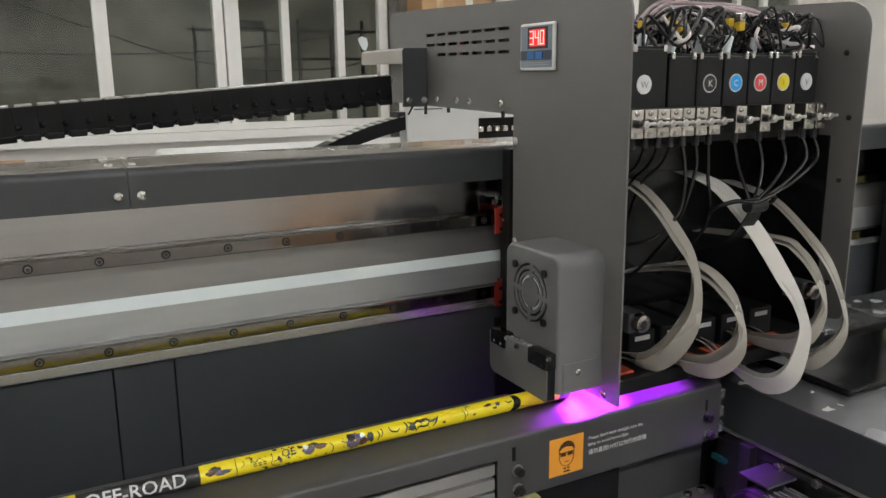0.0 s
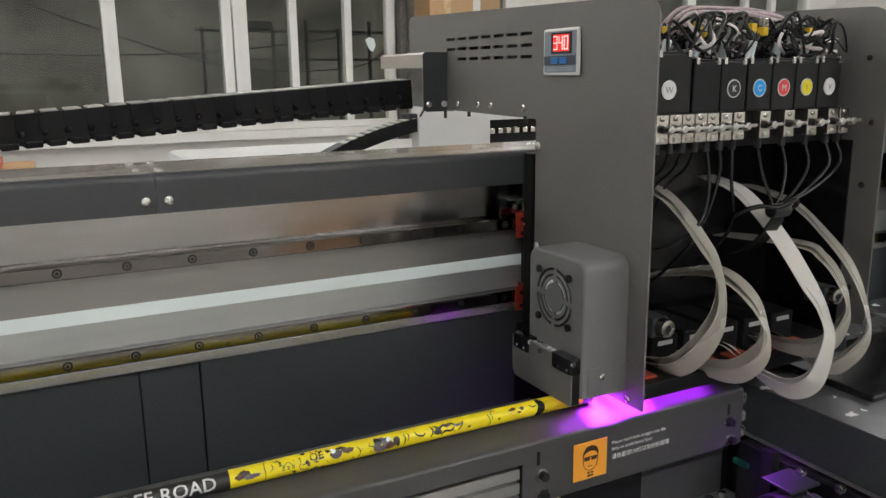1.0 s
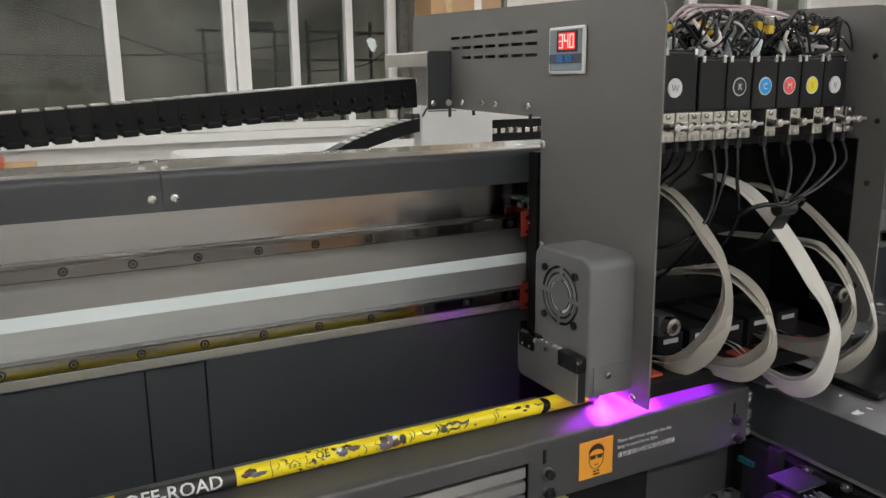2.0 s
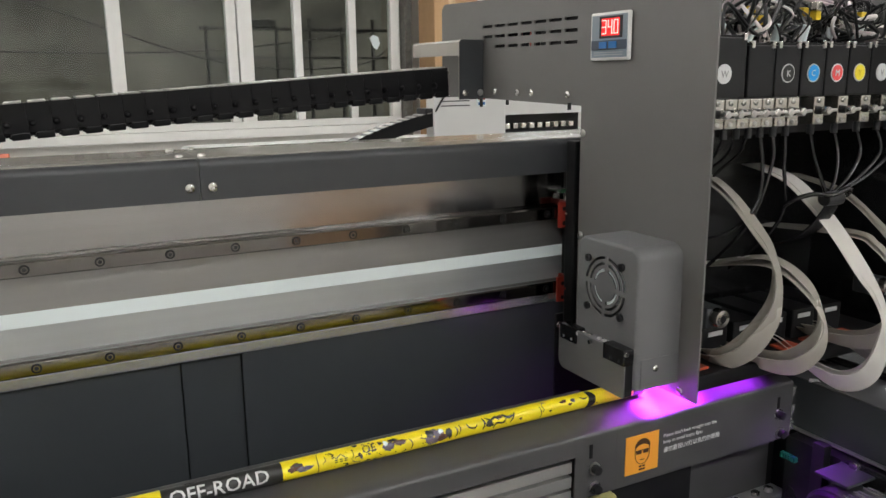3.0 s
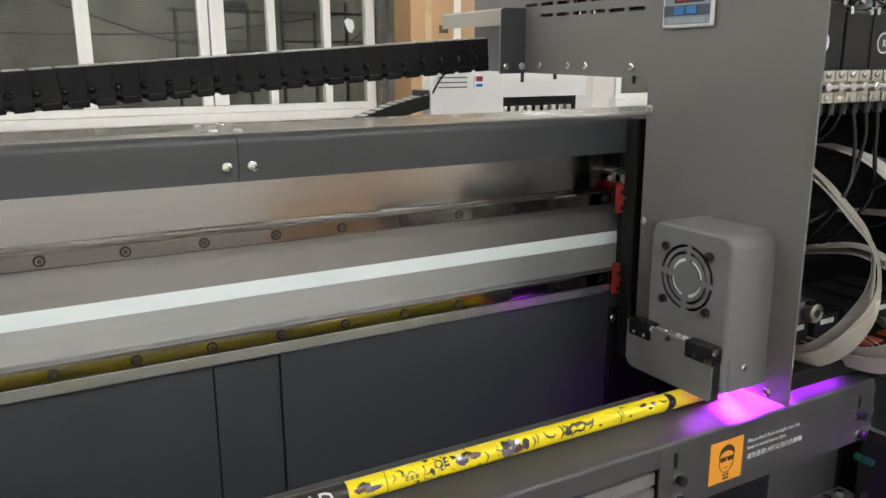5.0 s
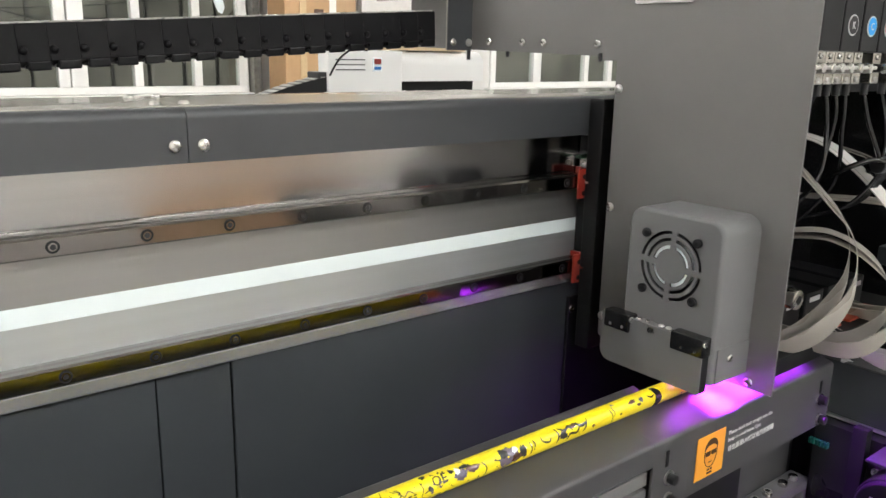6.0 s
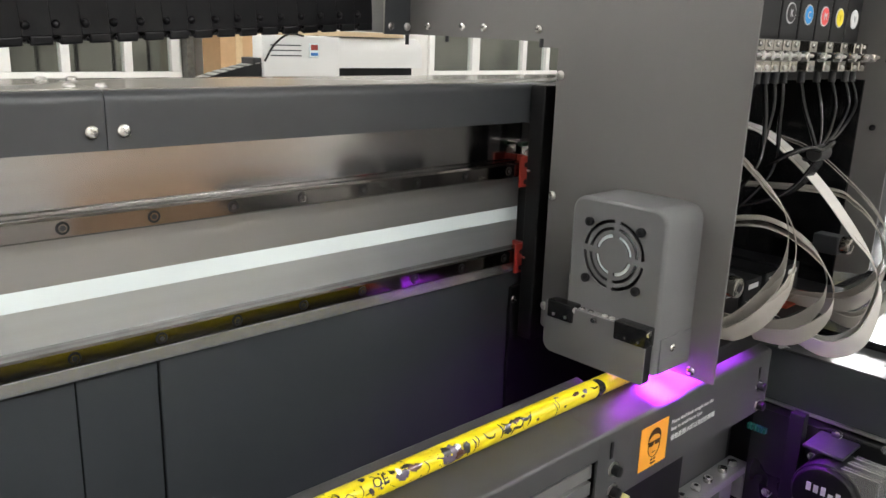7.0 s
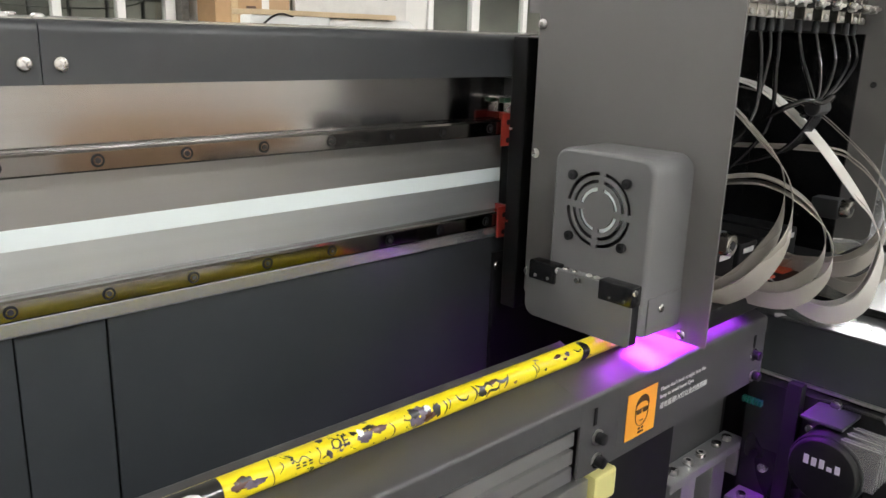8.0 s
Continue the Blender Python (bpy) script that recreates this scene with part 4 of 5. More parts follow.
part("inner_floor", box(LF + 0.002, PX - 0.0005, Y0 + 0.001, Y1 - 0.001, -0.2915, -0.290), M_BLACK, lamp)
led = part("led_bar", box(LF + 0.012, PX - 0.006, Y0 + 0.006, 0.660, -0.2945, -0.292), glow("uv_diode", (0.62, 0.10, 1.0), 5.0), lamp, "glowing ultraviolet lamp bar")

# ultraviolet light under the lamp housing and along the print heads
for x, y, z, sx, sy, pw, fan, tip in ((0.4690, 0.614, -0.3005, 0.020, 0.056, UV_POWER * 0.34, 66, 0), (0.462, 0.636, -0.2950, 0.030, 0.040, UV_POWER * 0.035, 140, 10),
                                      (0.512, 0.614, -0.3172, 0.042, 0.046, UV_POWER * 0.20, 110, 0), (0.580, 0.614, -0.3172, 0.07, 0.044, UV_POWER * 0.04, 110, 0),
                                      (0.625, 0.568, -0.3172, 0.05, 0.010, UV_POWER * 0.036, 62, -12)):
    ld = bpy.data.lights.new("uv_light", "AREA")
    ld.shape, ld.size, ld.size_y = "RECTANGLE", sx, sy
    ld.color, ld.energy, ld.spread = (0.41, 0.022, 1.0), pw, radians(fan)
    lo = new("uv_light", ld)
    lo.location = (x, y, E + z - 0.001)
    lo.rotation_euler = (radians(tip), 0, 0)

# ---- cable chain on the rear arm ----
def chain_height(x):
    """Height of the chain's middle line along the beam."""
    return -0.0165 - 0.0665 * max(0.0, 0.43 - x)


chain = thing("cable_chain", (0.0, 1.0, -0.08), "black plastic cable chain of many links", "cable chain")
# pale base colour holds the beige reflection seen on the black crossbars
M_CHAINTOP = mat("sheen_black_nylon", (0.34, 0.33, 0.30), 0.35, vary=0.25, scale=60)
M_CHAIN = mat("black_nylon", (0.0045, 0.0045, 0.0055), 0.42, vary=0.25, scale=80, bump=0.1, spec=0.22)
M_TANK = mat("black_tank_plastic", (0.008, 0.008, 0.009), 0.4, vary=0.25, scale=50, bump=0.05, spec=0.3)
CY0, CY1 = 0.966, 1.034
PITCH = 0.0232
for k in range(52):
    x = 0.435 - PITCH * k
    z = chain_height(x - PITCH / 2)
    slope = math.atan2(chain_height(x) - chain_height(x - PITCH), PITCH)
    turn = Matrix.Translation((x - PITCH / 2, 0, z)) @ Matrix.Rotation(-slope, 4, "Y")
    if k == 0:
        side = box(-PITCH / 2 - 0.0004, PITCH / 2, CY0, CY0 + 0.005, -0.0125, 0.0176, 0.0005, 1)
        box(-PITCH / 2 + 0.0055, PITCH / 2, CY0 + 0.0002, CY0 + 0.005, -0.0198, -0.0120, 0.0016, 2, bm=side)
        bmesh.ops.create_uvsphere(side, u_segments=14, v_segments=8, radius=0.0038, matrix=Matrix.Translation((-PITCH / 2 + 0.0035, CY0 + 0.0012, -0.0035)))
        far = box(-PITCH / 2, PITCH / 2 - 0.0008, CY1 - 0.005, CY1, -0.0172, 0.0172, 0.0014, 1)
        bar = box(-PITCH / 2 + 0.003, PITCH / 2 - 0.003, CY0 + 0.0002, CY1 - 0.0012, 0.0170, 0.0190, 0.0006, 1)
        low = box(-0.008, 0.0055, CY0 + 0.0012, CY1 - 0.0012, -0.0180, -0.0150, 0.0008, 1)
        inner = box(-PITCH / 2 - 0.004, PITCH / 2 - 0.008, CY0 + 0.0052, CY0 + 0.0085, -0.0165, 0.0140, 0.001, 1)
        shapes = []
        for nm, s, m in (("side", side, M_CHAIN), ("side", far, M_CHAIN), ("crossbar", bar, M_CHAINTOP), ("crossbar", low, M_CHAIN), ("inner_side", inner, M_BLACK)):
            me = bpy.data.meshes.new(nm)
            bmesh.ops.recalc_face_normals(s, faces=s.faces)
            s.to_mesh(me)
            s.free()
            me.materials.append(m)
            shapes.append((nm, me))
    lk = new("link")
    lk.parent = chain
    lk.matrix_local = Matrix.Translation(-BASE[chain.name]) @ turn
    for nm, me in shapes:
        pc = new(nm, me)
        pc.parent = lk

# ---- ink tanks and valves on the carriage ----
def ink_tank(x0, x1, z1, letter, disc, ink, label):
    t = thing("ink_tank", ((x0 + x1) / 2, 0.64, -0.0333), label, "ink tank", "ink tanks on the carriage")
    part("body", box(x0, x1, 0.60, 0.68, -0.0333, z1, 0.0014), M_TANK, t)
    part("lid", box(x0 + 0.001, x1 - 0.001, 0.601, 0.679, z1 + 0.0002, z1 + 0.0025, 0.0006), M_TANK, t)
    for sx in (x0 + 0.004, x1 - 0.004):
        part("lid_screw", box(sx - 0.0022, sx + 0.0022, 0.5985, 0.603, z1 - 0.003, z1 + 0.0038, 0.0005), M_CHROME, t)
    if disc is not None:
        xc = (x0 + x1) / 2 + (0 if letter != "W" else -0.006)
        rim = part("label_rim", rod((xc, 0.6, -0.0103), (xc, 0.5993, -0.0103), 0.0092, seg=28), M_PRINTWHITE, t)
        part("label_disc", rod((xc, 0.5993, -0.0103), (xc, 0.5990, -0.0103), 0.0080, seg=28), disc, rim)
        b = letters(letter, 0.0092, lambda u, v, w: (u, -w, v), 0.0002)
        mid = sum((v.co.x for v in b.verts), 0.0) / len(b.verts)
        bmesh.ops.translate(b, verts=b.verts, vec=(xc - mid, 0.5988, -0.0103 - 0.0032))
        part("letter", b, ink, rim)


D_WHITE = mat("white_label", (0.62, 0.62, 0.62), 0.4)
D_GREYINK = mat("grey_label_ink", (0.3, 0.3, 0.3), 0.5)
ink_tank(0.520, 0.5655, 0.0235, "W", D_WHITE, D_GREYINK, "wide black ink tank with white round label")
ink_tank(0.5685, 0.6045, 0.0165, "", None, None, "plain black ink tank without label")
ink_tank(0.6060, 0.6410, 0.0165, "K", mat("black_label", (0.02, 0.02, 0.02), 0.4), M_PRINTWHITE, "black ink tank with black K label")
ink_tank(0.6430, 0.6780, 0.0170, "C", mat("cyan_label", (0.01, 0.3, 0.72), 0.4), M_PRINTWHITE, "black ink tank with cyan C label")
ink_tank(0.6795, 0.7135, 0.0175, "M", mat("magenta_label", (0.72, 0.07, 0.07), 0.4), M_PRINTWHITE, "black ink tank with red M label")
ink_tank(0.7150, 0.7490, 0.0175, "Y", mat("yellow_label", (0.72, 0.6, 0.02), 0.4), mat("yellow_label_ink", (0.6, 0.48, 0.02), 0.5), "black ink tank with yellow Y label")
ink_tank(0.7505, 0.7870, 0.0180, "V", D_WHITE, D_GREYINK, "black ink tank with white V label")

VALVES = [0.524, 0.541, 0.5575, 0.574, 0.5905, 0.6085, 0.6265, 0.664, 0.7005, 0.7365, 0.7700, 0.7885]


def valve(x):
    v = thing("ink_valve", (x, 0.60, -0.062), "small nickel plated ink shut-off valve", "valve", "ink valves under the tanks")
    part("block", box(x - 0.0078, x + 0.0078, 0.592, 0.6075, -0.0615, -0.0337, 0.001), M_NICKEL, v)
    part("stem", rod((x, 0.592, -0.0475), (x, 0.585, -0.0475), 0.0042, 0.0034, 16), M_DARKSCREW, v)
    part("knob", rod((x + 0.001, 0.587, -0.0475), (x + 0.001, 0.580, -0.0475), 0.0048, 0.0040, 16, bevel=0.0008), M_CHROME, v, smooth=40)
    part("lever", rod((x + 0.003, 0.583, -0.0475), (x + 0.0135, 0.582, -0.0470), 0.0017, seg=10), M_CHROME, v)
    for z in (-0.0375, -0.0578):
        screw((x - 0.001, 0.592, z), (0, -1, 0), 0.0026, v)
    part("outlet", rod((x, 0.60, -0.0615), (x, 0.60, -0.072), 0.0035, seg=12), M_BLACKPL, v)


for x in VALVES:
    valve(x)

# ---- hoses: each from a valve down into the carriage ----
rng = random.Random(4)
for k, x in enumerate(VALVES):
    mid = (0.55, 0.555, 0.56, 0.565, 0.575, 0.60, 0.645, 0.668, 0.672, 0.677, 0.681, 0.685)[k]
    if k < 4:
        pts = [(x, 0.60, -0.07), (x + 0.001, 0.612, -0.09), (x + 0.006, 0.65, -0.12), (x + 0.012, 0.68, -0.18)]
    elif k == 4:
        pts = [(x, 0.60, -0.07), (x + 0.003, 0.596, -0.105), (x - 0.008, 0.592, -0.14), (x - 0.035, 0.60, -0.165), (x - 0.06, 0.63, -0.175)]
    elif k < 7:
        pts = [(x, 0.60, -0.07), (x, 0.598, -0.10), (mid - 0.01, 0.605, -0.16), (mid - 0.03, 0.65, -0.22)]
    else:
        pts = [(x, 0.60, -0.07), (x - 0.001, 0.592, -0.095), ((x + mid) / 2, 0.583, -0.118), (mid, 0.578, -0.134), (mid - 0.001, 0.579, -0.150), (mid - 0.012, 0.60, -0.18), (mid - 0.03, 0.65, -0.20)]
    solid("ink_hose", sweep(pts, 0.0020 if k > 3 else 0.0015), M_HOSE, "glossy black ink hose below a valve", "hose", "ink hoses", smooth=60)
solid("cable_tie", rod((0.665, 0.578, -0.137), (0.690, 0.578, -0.137), 0.0075, seg=16, bevel=0.001), M_BLACKPL, "black tie round the hose bundle", "cable tie")
solid("hose_loop", sweep([(0.64, 0.61, -0.15), (0.63, 0.59, -0.138), (0.645, 0.575, -0.130), (0.67, 0.573, -0.133), (0.70, 0.575, -0.128), (0.71, 0.585, -0.137), (0.69, 0.60, -0.15)], 0.0026), M_HOSE, "thick black hose loop round the bundle", "hose", smooth=60)

# ---- flat ribbon cables to the print heads ----
RIBBONS = [
    (0.568, 0.021, M_FFC, 0.011, [(0.690, -0.112), (0.640, -0.119), (0.604, -0.136), (0.571, -0.162), (0.548, -0.184), (0.539, -0.210), (0.541, -0.240), (0.557, -0.272), (0.582, -0.293), (0.612, -0.294), (0.65, -0.290)]),
    (0.608, 0.020, M_FFC, 0.010, [(0.70, -0.226), (0.612, -0.204), (0.572, -0.204), (0.538, -0.220), (0.519, -0.243), (0.521, -0.271), (0.541, -0.294), (0.571, -0.299), (0.610, -0.294), (0.65, -0.290)]),
    (0.680, 0.022, M_FFCB, 0.0045, [(0.690, -0.112), (0.638, -0.123), (0.599, -0.147), (0.566, -0.175), (0.533, -0.210), (0.512, -0.234), (0.5025, -0.262), (0.510, -0.304), (0.535, -0.322), (0.570, -0.314), (0.610, -0.294), (0.65, -0.290)]),
    (0.752, 0.018, M_FFC, 0.005, [(0.690, -0.128), (0.622, -0.142), (0.574, -0.171), (0.537, -0.203), (0.515, -0.240), (0.509, -0.268), (0.521, -0.296), (0.545, -0.312), (0.605, -0.293), (0.65, -0.290)]),
    (0.722, 0.019, M_FFC, 0.006, [(0.70, -0.188), (0.585, -0.181), (0.551, -0.190), (0.525, -0.213), (0.514, -0.242), (0.527, -0.276), (0.553, -0.290), (0.610, -0.292), (0.65, -0.290)]),
]
for x, w, m, gap, yz in RIBBONS:
    n = len(yz)
    for inner in (0, 1):
        pts, ways = [], []
        for k, (y, z) in enumerate(yz):
            u = k / (n - 1)
            belly = gap * inner * math.sin(math.pi * min(1.0, u * 1.05)) ** 0.7 if u * 1.05 < 1 else 0.0
            pts.append((x + 0.007 * inner - 0.012 * u - 0.026 * max(0.0, u - 0.55) / 0.45, y + belly, z + belly * 0.8))
            turn = 1.1 * math.sin(math.pi * max(0.0, u - 0.35) / 0.65)
            side = (0.15 if m is M_FFCB else 0.75) * (1 - u) ** 1.5
            ways.append((math.cos(turn), side, -math.sin(turn)))
        solid("ribbon_cable", ribbon(pts, ways, w), m, "pale grey flat ribbon cable in a loop", "ribbon cable", "ribbon cables", smooth=60)

# orange covers, rollers and print head blocks inside the carriage
heads = thing("head_plate", (0.65, 0.62, -0.303), "black print head row with orange covers", "print head")
for x in (0.515, 0.56, 0.605, 0.65, 0.695, 0.74):
    hb = part("head_block", box(x - 0.018, x + 0.018, 0.612, 0.690, -0.2998, -0.267, 0.002), M_BLACK, heads)
    part("orange_cover", box(x - 0.014, x + 0.014, 0.588, 0.606, -0.2998, -0.297, 0.001), M_ORANGE, hb, "orange acrylic cover")
    part("label_bar", box(x - 0.010, x + 0.010, 0.6113, 0.6118, -0.277, -0.272), D_WHITE, hb)
for x, y, z in ((0.520, 0.575, -0.2390), (0.778, 0.580, -0.2433)):
    rl = thing("thumb_roller", (x, y, z - 0.01), "steel clamping roller on a grey block", "roller")
    part("block", box(x - 0.014, x + 0.006, y - 0.002, y + 0.025, z - 0.011, z + 0.009, 0.0015), M_COVER, rl)
    part("wheel", rod((x - 0.003, y - 0.002, z), (x - 0.003, y - 0.012, z), 0.0095, 0.0088, 24, bevel=0.001), M_NICKEL, rl, smooth=40)
    part("socket", rod((x - 0.003, y - 0.012, z), (x - 0.003, y - 0.0125, z), 0.004, seg=6), M_DARKSCREW, rl)

M_WIREBLACK = mat("black_wire_sheath", (0.012, 0.012, 0.013), 0.3, vary=0.2, scale=90)
# ---- tangle of wires on top of the tanks ----
for k in range(64):
    x = rng.uniform(0.53, 0.79)
    pts = [(x, rng.uniform(0.60, 0.68), 0.022)]
    for j in range(4):
        p = pts[-1]
        pts.append((min(0.80, max(0.50, p[0] + rng.uniform(-0.03, 0.03))), min(0.69, max(0.60, p[1] + rng.uniform(-0.03, 0.03))), rng.uniform(0.026, 0.066)))
    pts.append((pts[-1][0] + rng.uniform(-0.03, 0.03), rng.uniform(0.62, 0.69), 0.024))
    m = M_WIREBLACK if k % 6 else M_WIREW
    solid("wire", sweep(pts, rng.uniform(0.0010, 0.0021), 6), m, "loose black wire on the ink tanks" if k % 6 else "loose white wire on the ink tanks", "wire", "wires on the tanks", smooth=60)
M_LOOM = mat("pinkish_spiral_wrap", (0.40, 0.31, 0.33), 0.35, vary=0.5, scale=200)
for k in range(4):
    z = 0.062 + 0.003 * k
    solid("wire_loom", sweep([(0.58, 0.66 + 0.008 * k, 0.03), (0.61, 0.645 + 0.009 * k, z), (0.66, 0.64 + 0.011 * k, z + 0.006 - 0.003 * (k % 2)), (0.72, 0.64 + 0.009 * k, z + 0.003 * (k % 2)), (0.78, 0.645 + 0.006 * k, z - 0.010), (0.797, 0.66, 0.04)], 0.0021), M_LOOM, "pale spiral-wrapped wire loom", "wire loom", "wire looms", smooth=60)
for k in range(9):
    x = rng.uniform(0.53, 0.78)
    y, z = rng.uniform(0.605, 0.65), rng.uniform(0.032, 0.06)
    solid("wire_connector", box(x - 0.004, x + 0.004, y - 0.004, y + 0.004, z - 0.003, z + 0.006, 0.001), M_WIREY if k < 6 else M_NICKEL, "small yellow wire connector" if k < 6 else "small metal wire connector", "connector", "wire connectors")
for k in range(12):
    x = 0.55 + 0.02 * k
    solid("tube_fitting", rod((x, 0.625 + 0.02 * (k % 2), 0.0195), (x + rng.uniform(-0.008, 0.008), 0.62 + 0.02 * (k % 2), 0.038), 0.0042, seg=12, bevel=0.001), M_NICKEL if k % 2 else M_TAPE, "small fitting on an ink tank lid", "fitting", "tank fittings")

# ---- capping station beside the bed ----
station = thing("capping_station", (0.95, 0.35, -1.3), "black sheet metal station with ink splatter", "machine base")
SX, ST = 0.690, -0.345
part("top_sheet", box(SX, 1.5, -0.25, 0.76, ST - 0.002, ST, 0.0006), M_SPLAT, station, "black top with pale ink splatter")
part("side_sheet", box(SX, SX + 0.002, -0.25, 0.62, ST - 0.06, ST - 0.0022), M_PANEL, station)
part("side_lip", box(SX - 0.004, SX + 0.002, -0.25, 0.62, ST - 0.0625, ST - 0.0605), M_ALU, station, "bright folded lip")
part("body", box(SX + 0.03, 1.5, -0.25, 0.78, -1.3, ST - 0.065), M_BLACK, station)
for x0, x1, y0, y1 in ((0.76, 1.06, 0.505, 0.640), (0.80, 1.0, 0.36, 0.455)):
    tr = thing("black_tray", ((x0 + x1) / 2, (y0 + y1) / 2, ST), "flat glossy black tray on the station", "tray")
    part("plate", box(x0, x1, y0, y1, ST + 0.0001, ST + 0.004, 0.0008), M_GLOSS, tr)
    rimb = box(x0, x1, y0, y0 + 0.003, ST + 0.0041, ST + 0.009, 0.0006)
    box(x0, x1, y1 - 0.003, y1, ST + 0.0041, ST + 0.009, 0.0006, bm=rimb)
    box(x0, x0 + 0.003, y0 + 0.003, y1 - 0.003, ST + 0.0041, ST + 0.009, 0.0006, bm=rimb)
    box(x1 - 0.003, x1, y0 + 0.003, y1 - 0.003, ST + 0.0041, ST + 0.009, 0.0006, bm=rimb)
    part("rim", rimb, M_GLOSS, tr)

# ---- machine parts below the bed ----
fr = thing("lower_frame", (0.5, 0.55, -1.3), "black steel lower machine frame", "machine frame")
part("deck", box(-1.0, 0.689, 0.30, 0.64, -0.60, -0.585), M_BLACK, fr)
part("legs", box(-1.0, 0.689, 0.34, 0.60, -1.3, -0.6), M_BLACK, fr)
part("back_sheet", box(-1.0, 0.689, 0.632, 0.6395, -0.584, TOP - 0.0135), M_BLACK, fr)
M_DULLALU = mat("dull_aluminium", (0.36, 0.36, 0.36), 0.38, 0.5, vary=0.12, scale=60)
brk = thing("bolted_bracket", (0.62, 0.615, -0.585), "grey aluminium bracket with a row of bolts", "bracket")
part("block", box(0.540, 0.684, 0.6035, 0.6275, -0.494, -0.4840, 0.002), M_DULLALU, brk)
part("block_end", box(0.672, 0.684, 0.6035, 0.6275, -0.525, -0.4942, 0.002), M_DULLALU, brk)
part("web", box(0.565, 0.592, 0.606, 0.625, -0.584, -0.4942, 0.001), M_DULLALU, brk)
part("web", box(0.625, 0.652, 0.606, 0.625, -0.584, -0.4942, 0.001), M_DULLALU, brk)
for x in (0.560, 0.588, 0.612, 0.643, 0.664):
    b = part("bolt", rod((x, 0.6145, -0.4838), (x, 0.6145, -0.4785), 0.0050, seg=14, bevel=0.0006), M_CHROME, brk, smooth=40)
    part("socket", rod((x, 0.6145, -0.4785), (x, 0.6145, -0.4782), 0.0026, seg=6), M_BLACK, b)
solid("hanging_plate", box(0.535, 0.676, 0.6285, 0.6315, -0.4940, -0.4005, 0.001), M_BED, "dark grey plate hanging under the bed", "plate")
mo = thing("stepper_motor", (0.63, 0.50, -0.585), "round black motor with bright cooling fins", "motor")
MY, MZ = 0.500, -0.449
part("motor_body", rod((0.616, MY, MZ), (0.655, MY, MZ), 0.033, 0.033, 40, bevel=0.002), M_BLACKPL, mo, smooth=40)
part("end_cap", rod((0.610, MY, MZ), (0.6158, MY, MZ), 0.029, 0.0315, 40, bevel=0.001), M_BLACK, mo, smooth=40)
part("foot", box(0.618, 0.650, MY - 0.018, MY + 0.018, -0.584, MZ - 0.031, 0.002), M_BLACK, mo)
part("mount_plate", box(0.628, 0.671, 0.494, 0.532, -0.4135, -0.4105, 0.0008), M_COVER, mo, "grey motor mounting plate")
for k in range(6):
    part("fin", box(0.618 + 0.0075 * k, 0.6208 + 0.0075 * k, 0.4585, 0.4915, -0.455, -0.4150 - 0.0015 * (k % 2), 0.0006), M_LEDGE, mo, "bright cooling fin")
part("fin_root", box(0.615, 0.662, 0.4900, 0.4935, -0.455, -0.420, 0.001), M_BLACK, mo)
for k, tall in enumerate((0.0085, 0.0075, 0.0085, 0.004, 0.0075)):
    part("print_bar", box(0.6093, 0.6098, MY + 0.012 - 0.0068 * k, MY + 0.0163 - 0.0068 * k, MZ + 0.004, MZ + 0.004 + tall), M_PRINTWHITE, mo)
bp = thing("base_plate", (0.63, 0.565, -0.585), "grey aluminium base plate with bright bolts", "plate")
part("plate", box(0.585, 0.6715, 0.545, 0.602, -0.585, -0.545, 0.002), M_DULLALU, bp)
part("upper_plate", box(0.640, 0.6715, 0.552, 0.598, -0.5448, -0.531, 0.0015), M_DULLALU, bp)
for bx_, by_, bz_ in ((0.650, 0.585, -0.531), (0.662, 0.562, -0.531), (0.612, 0.590, -0.545), (0.612, 0.557, -0.545)):
    part("bolt", rod((bx_, by_, bz_), (bx_, by_, bz_ + 0.005), 0.0048, seg=14, bevel=0.0006), M_CHROME, bp, smooth=40)
solid("frame_post", box(0.660, 0.6715, 0.5455, 0.560, -0.5848, -0.398, 0.001), M_RECESS, "black upright flat bar on the frame", "post")
cc = thing("green_connector", (0.669, 0.603, -0.44), "small green screw terminal strip", "connector")
for k in range(6):
    part("terminal", box(0.666, 0.6718, 0.585 + 0.0035 * k, 0.5875 + 0.0035 * k, -0.436, -0.430, 0.0004), mat("green_terminal", (0.01, 0.14, 0.10), 0.4), cc)
for x, y, z in ((0.6718, 0.516, -0.408), (0.6718, 0.470, -0.405), (0.6718, 0.535, -0.440), (0.6718, 0.575, -0.50)):
    solid("frame_bolt", rod((x, y, z), (x - 0.006, y, z), 0.0048, seg=14, bevel=0.0006), M_CHROME, "bright bolt head on the dark frame", "bolt", "frame bolts", smooth=40)
part("side_sheet", box(0.672, 0.689, 0.30, 0.602, -0.584, -0.41), M_RECESS, fr)

# ---- black end housing behind the station ----
eh = thing("end_housing", (1.25, 0.9, -1.3), "black gantry end housing with yellow blocks", "machine housing")
part("body", box(1.217, 1.5, 0.762, 0.786, -0.42, -0.077, 0.004), M_BLACKPL, eh)
part("foot", box(1.217, 1.5, 0.762, 0.786, -1.3, -0.4205), M_BLACK, eh)
for z, m, h in ((-0.170, M_YBLOCK, 0.0125), (-0.264, M_YBLOCK, 0.0125), (-0.219, M_ALU, 0.006)):
    part("block", box(1.215, 1.262, 0.735, 0.7615, z - h, z + h, 0.002), m, eh, "stop block on the housing")
for z in (-0.13, -0.22, -0.30):
    screw((1.29, 0.762, z), (0, -1, 0), 0.004, eh)

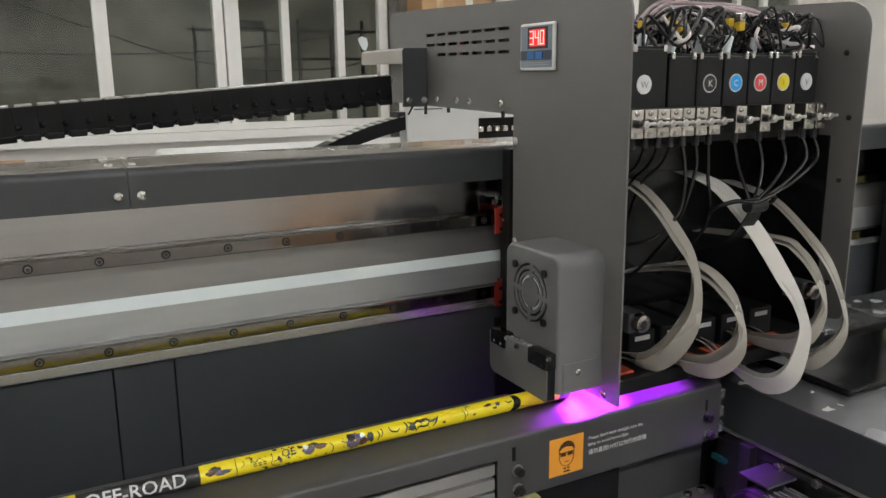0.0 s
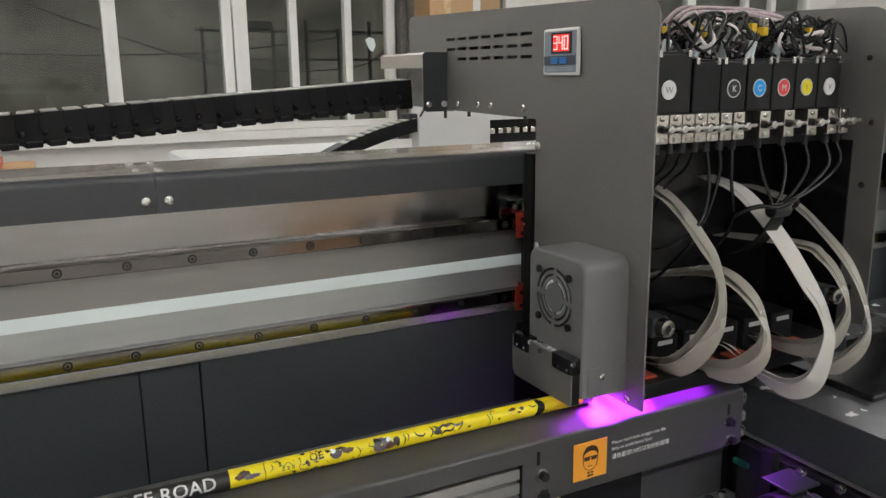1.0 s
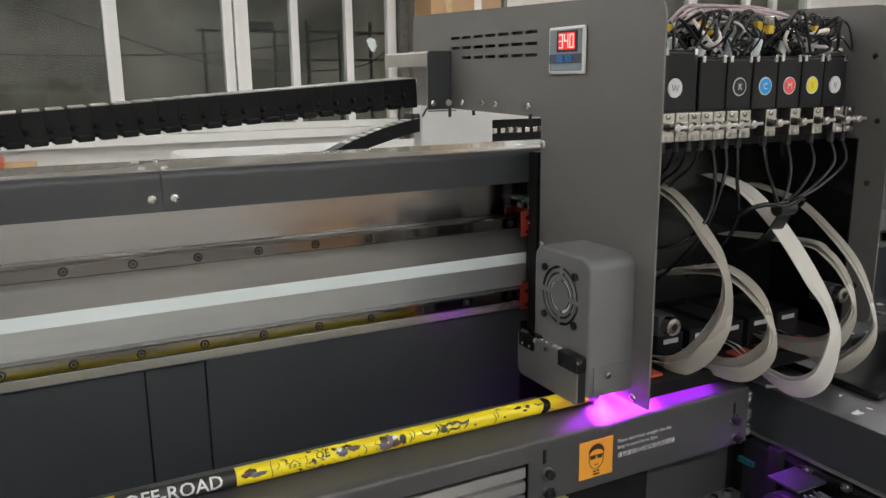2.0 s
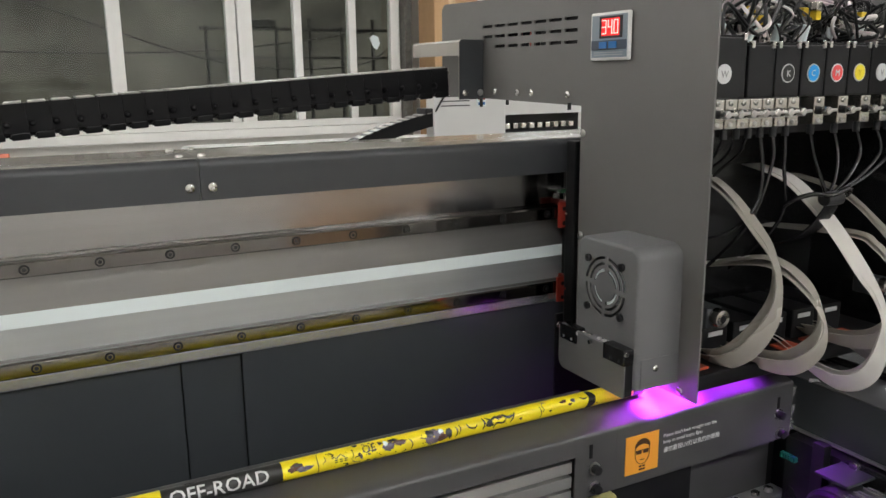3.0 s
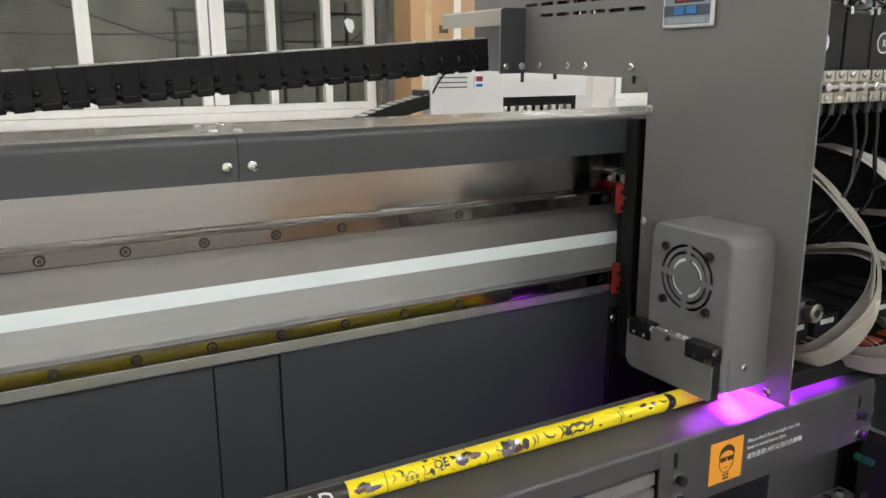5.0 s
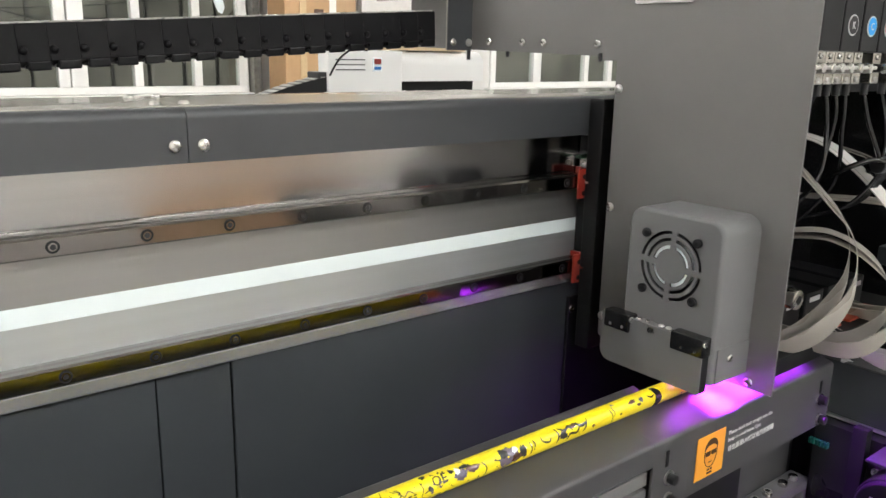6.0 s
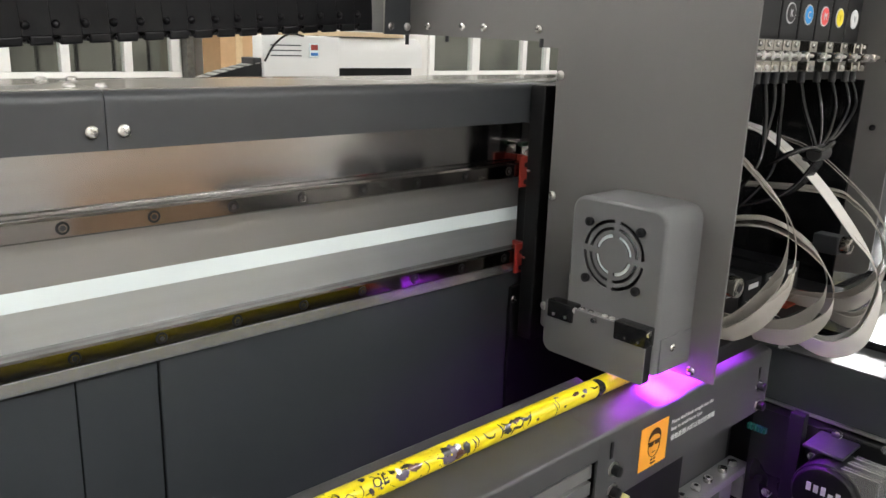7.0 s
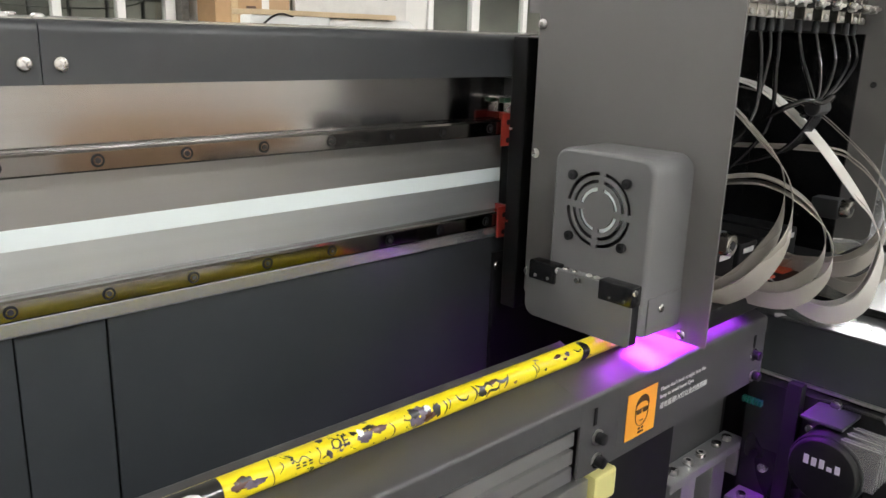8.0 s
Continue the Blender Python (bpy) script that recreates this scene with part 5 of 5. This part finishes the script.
# ---- white printer further back ----
wp = thing("white_printer", (1.4, 2.5, -1.3), "white large format printer standing behind", "printer")
part("base", box(0.4, 2.6, 2.30, 2.9, -1.3, -0.235, 0.02), M_WHITEM, wp)
part("head_panel", box(1.085, 1.350, 2.30, 2.36, -0.2345, -0.046, 0.006), M_WHITEM, wp, "white side panel with slots")
cyl = rounded([(2.31, -0.139), (2.31, -0.045), (2.42, -0.045), (2.42, -0.139)], [0, 0.045, 0.01, 0], 8)
part("hood", extrude_x(cyl, 1.352, 1.692), M_WHITEM, wp, "white rounded hood", smooth=40)
part("recess", box(1.352, 1.69, 2.36, 2.42, -0.2345, -0.1392), M_BLACK, wp)
for k in range(9):
    part("contact", box(1.375 + 0.033 * k, 1.395 + 0.033 * k, 2.345, 2.3595, -0.188, -0.170, 0.002), M_NICKEL, wp)
for k in range(3):
    part("slot", box(1.110, 1.212, 2.2985, 2.2998, -0.076 - 0.0145 * k, -0.0725 - 0.0145 * k), M_COVER, wp)
tm = part("thermostat", box(1.238, 1.272, 2.296, 2.2998, -0.108, -0.067, 0.003), M_TAPE, wp, "small white thermostat")
part("display", box(1.243, 1.267, 2.2945, 2.2958, -0.087, -0.071), M_RED, tm)
part("band", box(1.243, 1.267, 2.2945, 2.2958, -0.103, -0.094), M_BLUE, tm)
part("arm", box(1.06, 1.12, 2.31, 2.38, -0.166, -0.110, 0.004), M_BLACKPL, wp)
part("chain", ribbon([(1.14, 2.34, -0.137), (1.06, 2.34, -0.150), (0.96, 2.34, -0.174), (0.86, 2.34, -0.207), (0.74, 2.34, -0.262), (0.62, 2.34, -0.33)], [(0, 1, 0)] * 6, 0.062, 0.042), M_CHAIN, wp, "black cable chain")
BACK_CHAIN = [(1.14, -0.137), (1.06, -0.150), (0.96, -0.174), (0.86, -0.207), (0.74, -0.262), (0.62, -0.33)]
for (xa, za), (xb, zb) in zip(BACK_CHAIN, BACK_CHAIN[1:]):
    n = max(2, round((xa - xb) / 0.027))
    for k in range(n):
        x, z = xa + (xb - xa) * (k + 0.5) / n, za + (zb - za) * (k + 0.5) / n + 0.0225
        bar = box(-0.0075, 0.0075, 2.309, 2.371, -0.0012, 0.0012)
        bar.transform(Matrix.Translation((x, 0, z)) @ Matrix.Rotation(-math.atan2(za - zb, xa - xb), 4, "Y"))
        part("chain_bar", bar, M_CHAINTOP, wp)
part("hood_wire", sweep([(1.09, 2.30, -0.12), (1.12, 2.29, -0.07), (1.17, 2.29, -0.042), (1.24, 2.31, -0.05), (1.3, 2.34, -0.044)], 0.003), M_HOSE, wp)
solid("pale_board", box(1.10, 1.62, 2.32, 2.43, -0.0448, -0.030, 0.002), mat("pale_plywood", (0.58, 0.45, 0.28), 0.6, stretch=(0.4, 6, 1), scale=10), "pale plywood board lying on the white printer", "board")

# cartons added out of view across the aisle, for a warm patch mirrored in the polished steel
for cx0, cx1, cy0, ch in ((1.40, 2.05, -3.5, 0.92), (2.1, 2.75, -3.6, 0.74)):
    ca = thing("reflection_carton", ((cx0 + cx1) / 2, cy0 + 0.25, -1.3), "brown cardboard carton added across the aisle for the steel's warm reflection", "carton", "cartons across the aisle")
    part("body", box(cx0, cx1, cy0, cy0 + 0.5, -1.3, -1.3 + ch, 0.008), M_AISLE, ca)
    part("tape", box((cx0 + cx1) / 2 - 0.03, (cx0 + cx1) / 2 + 0.03, cy0 + 0.501, cy0 + 0.505, -1.3, -1.3 + ch), M_PARCEL, ca)
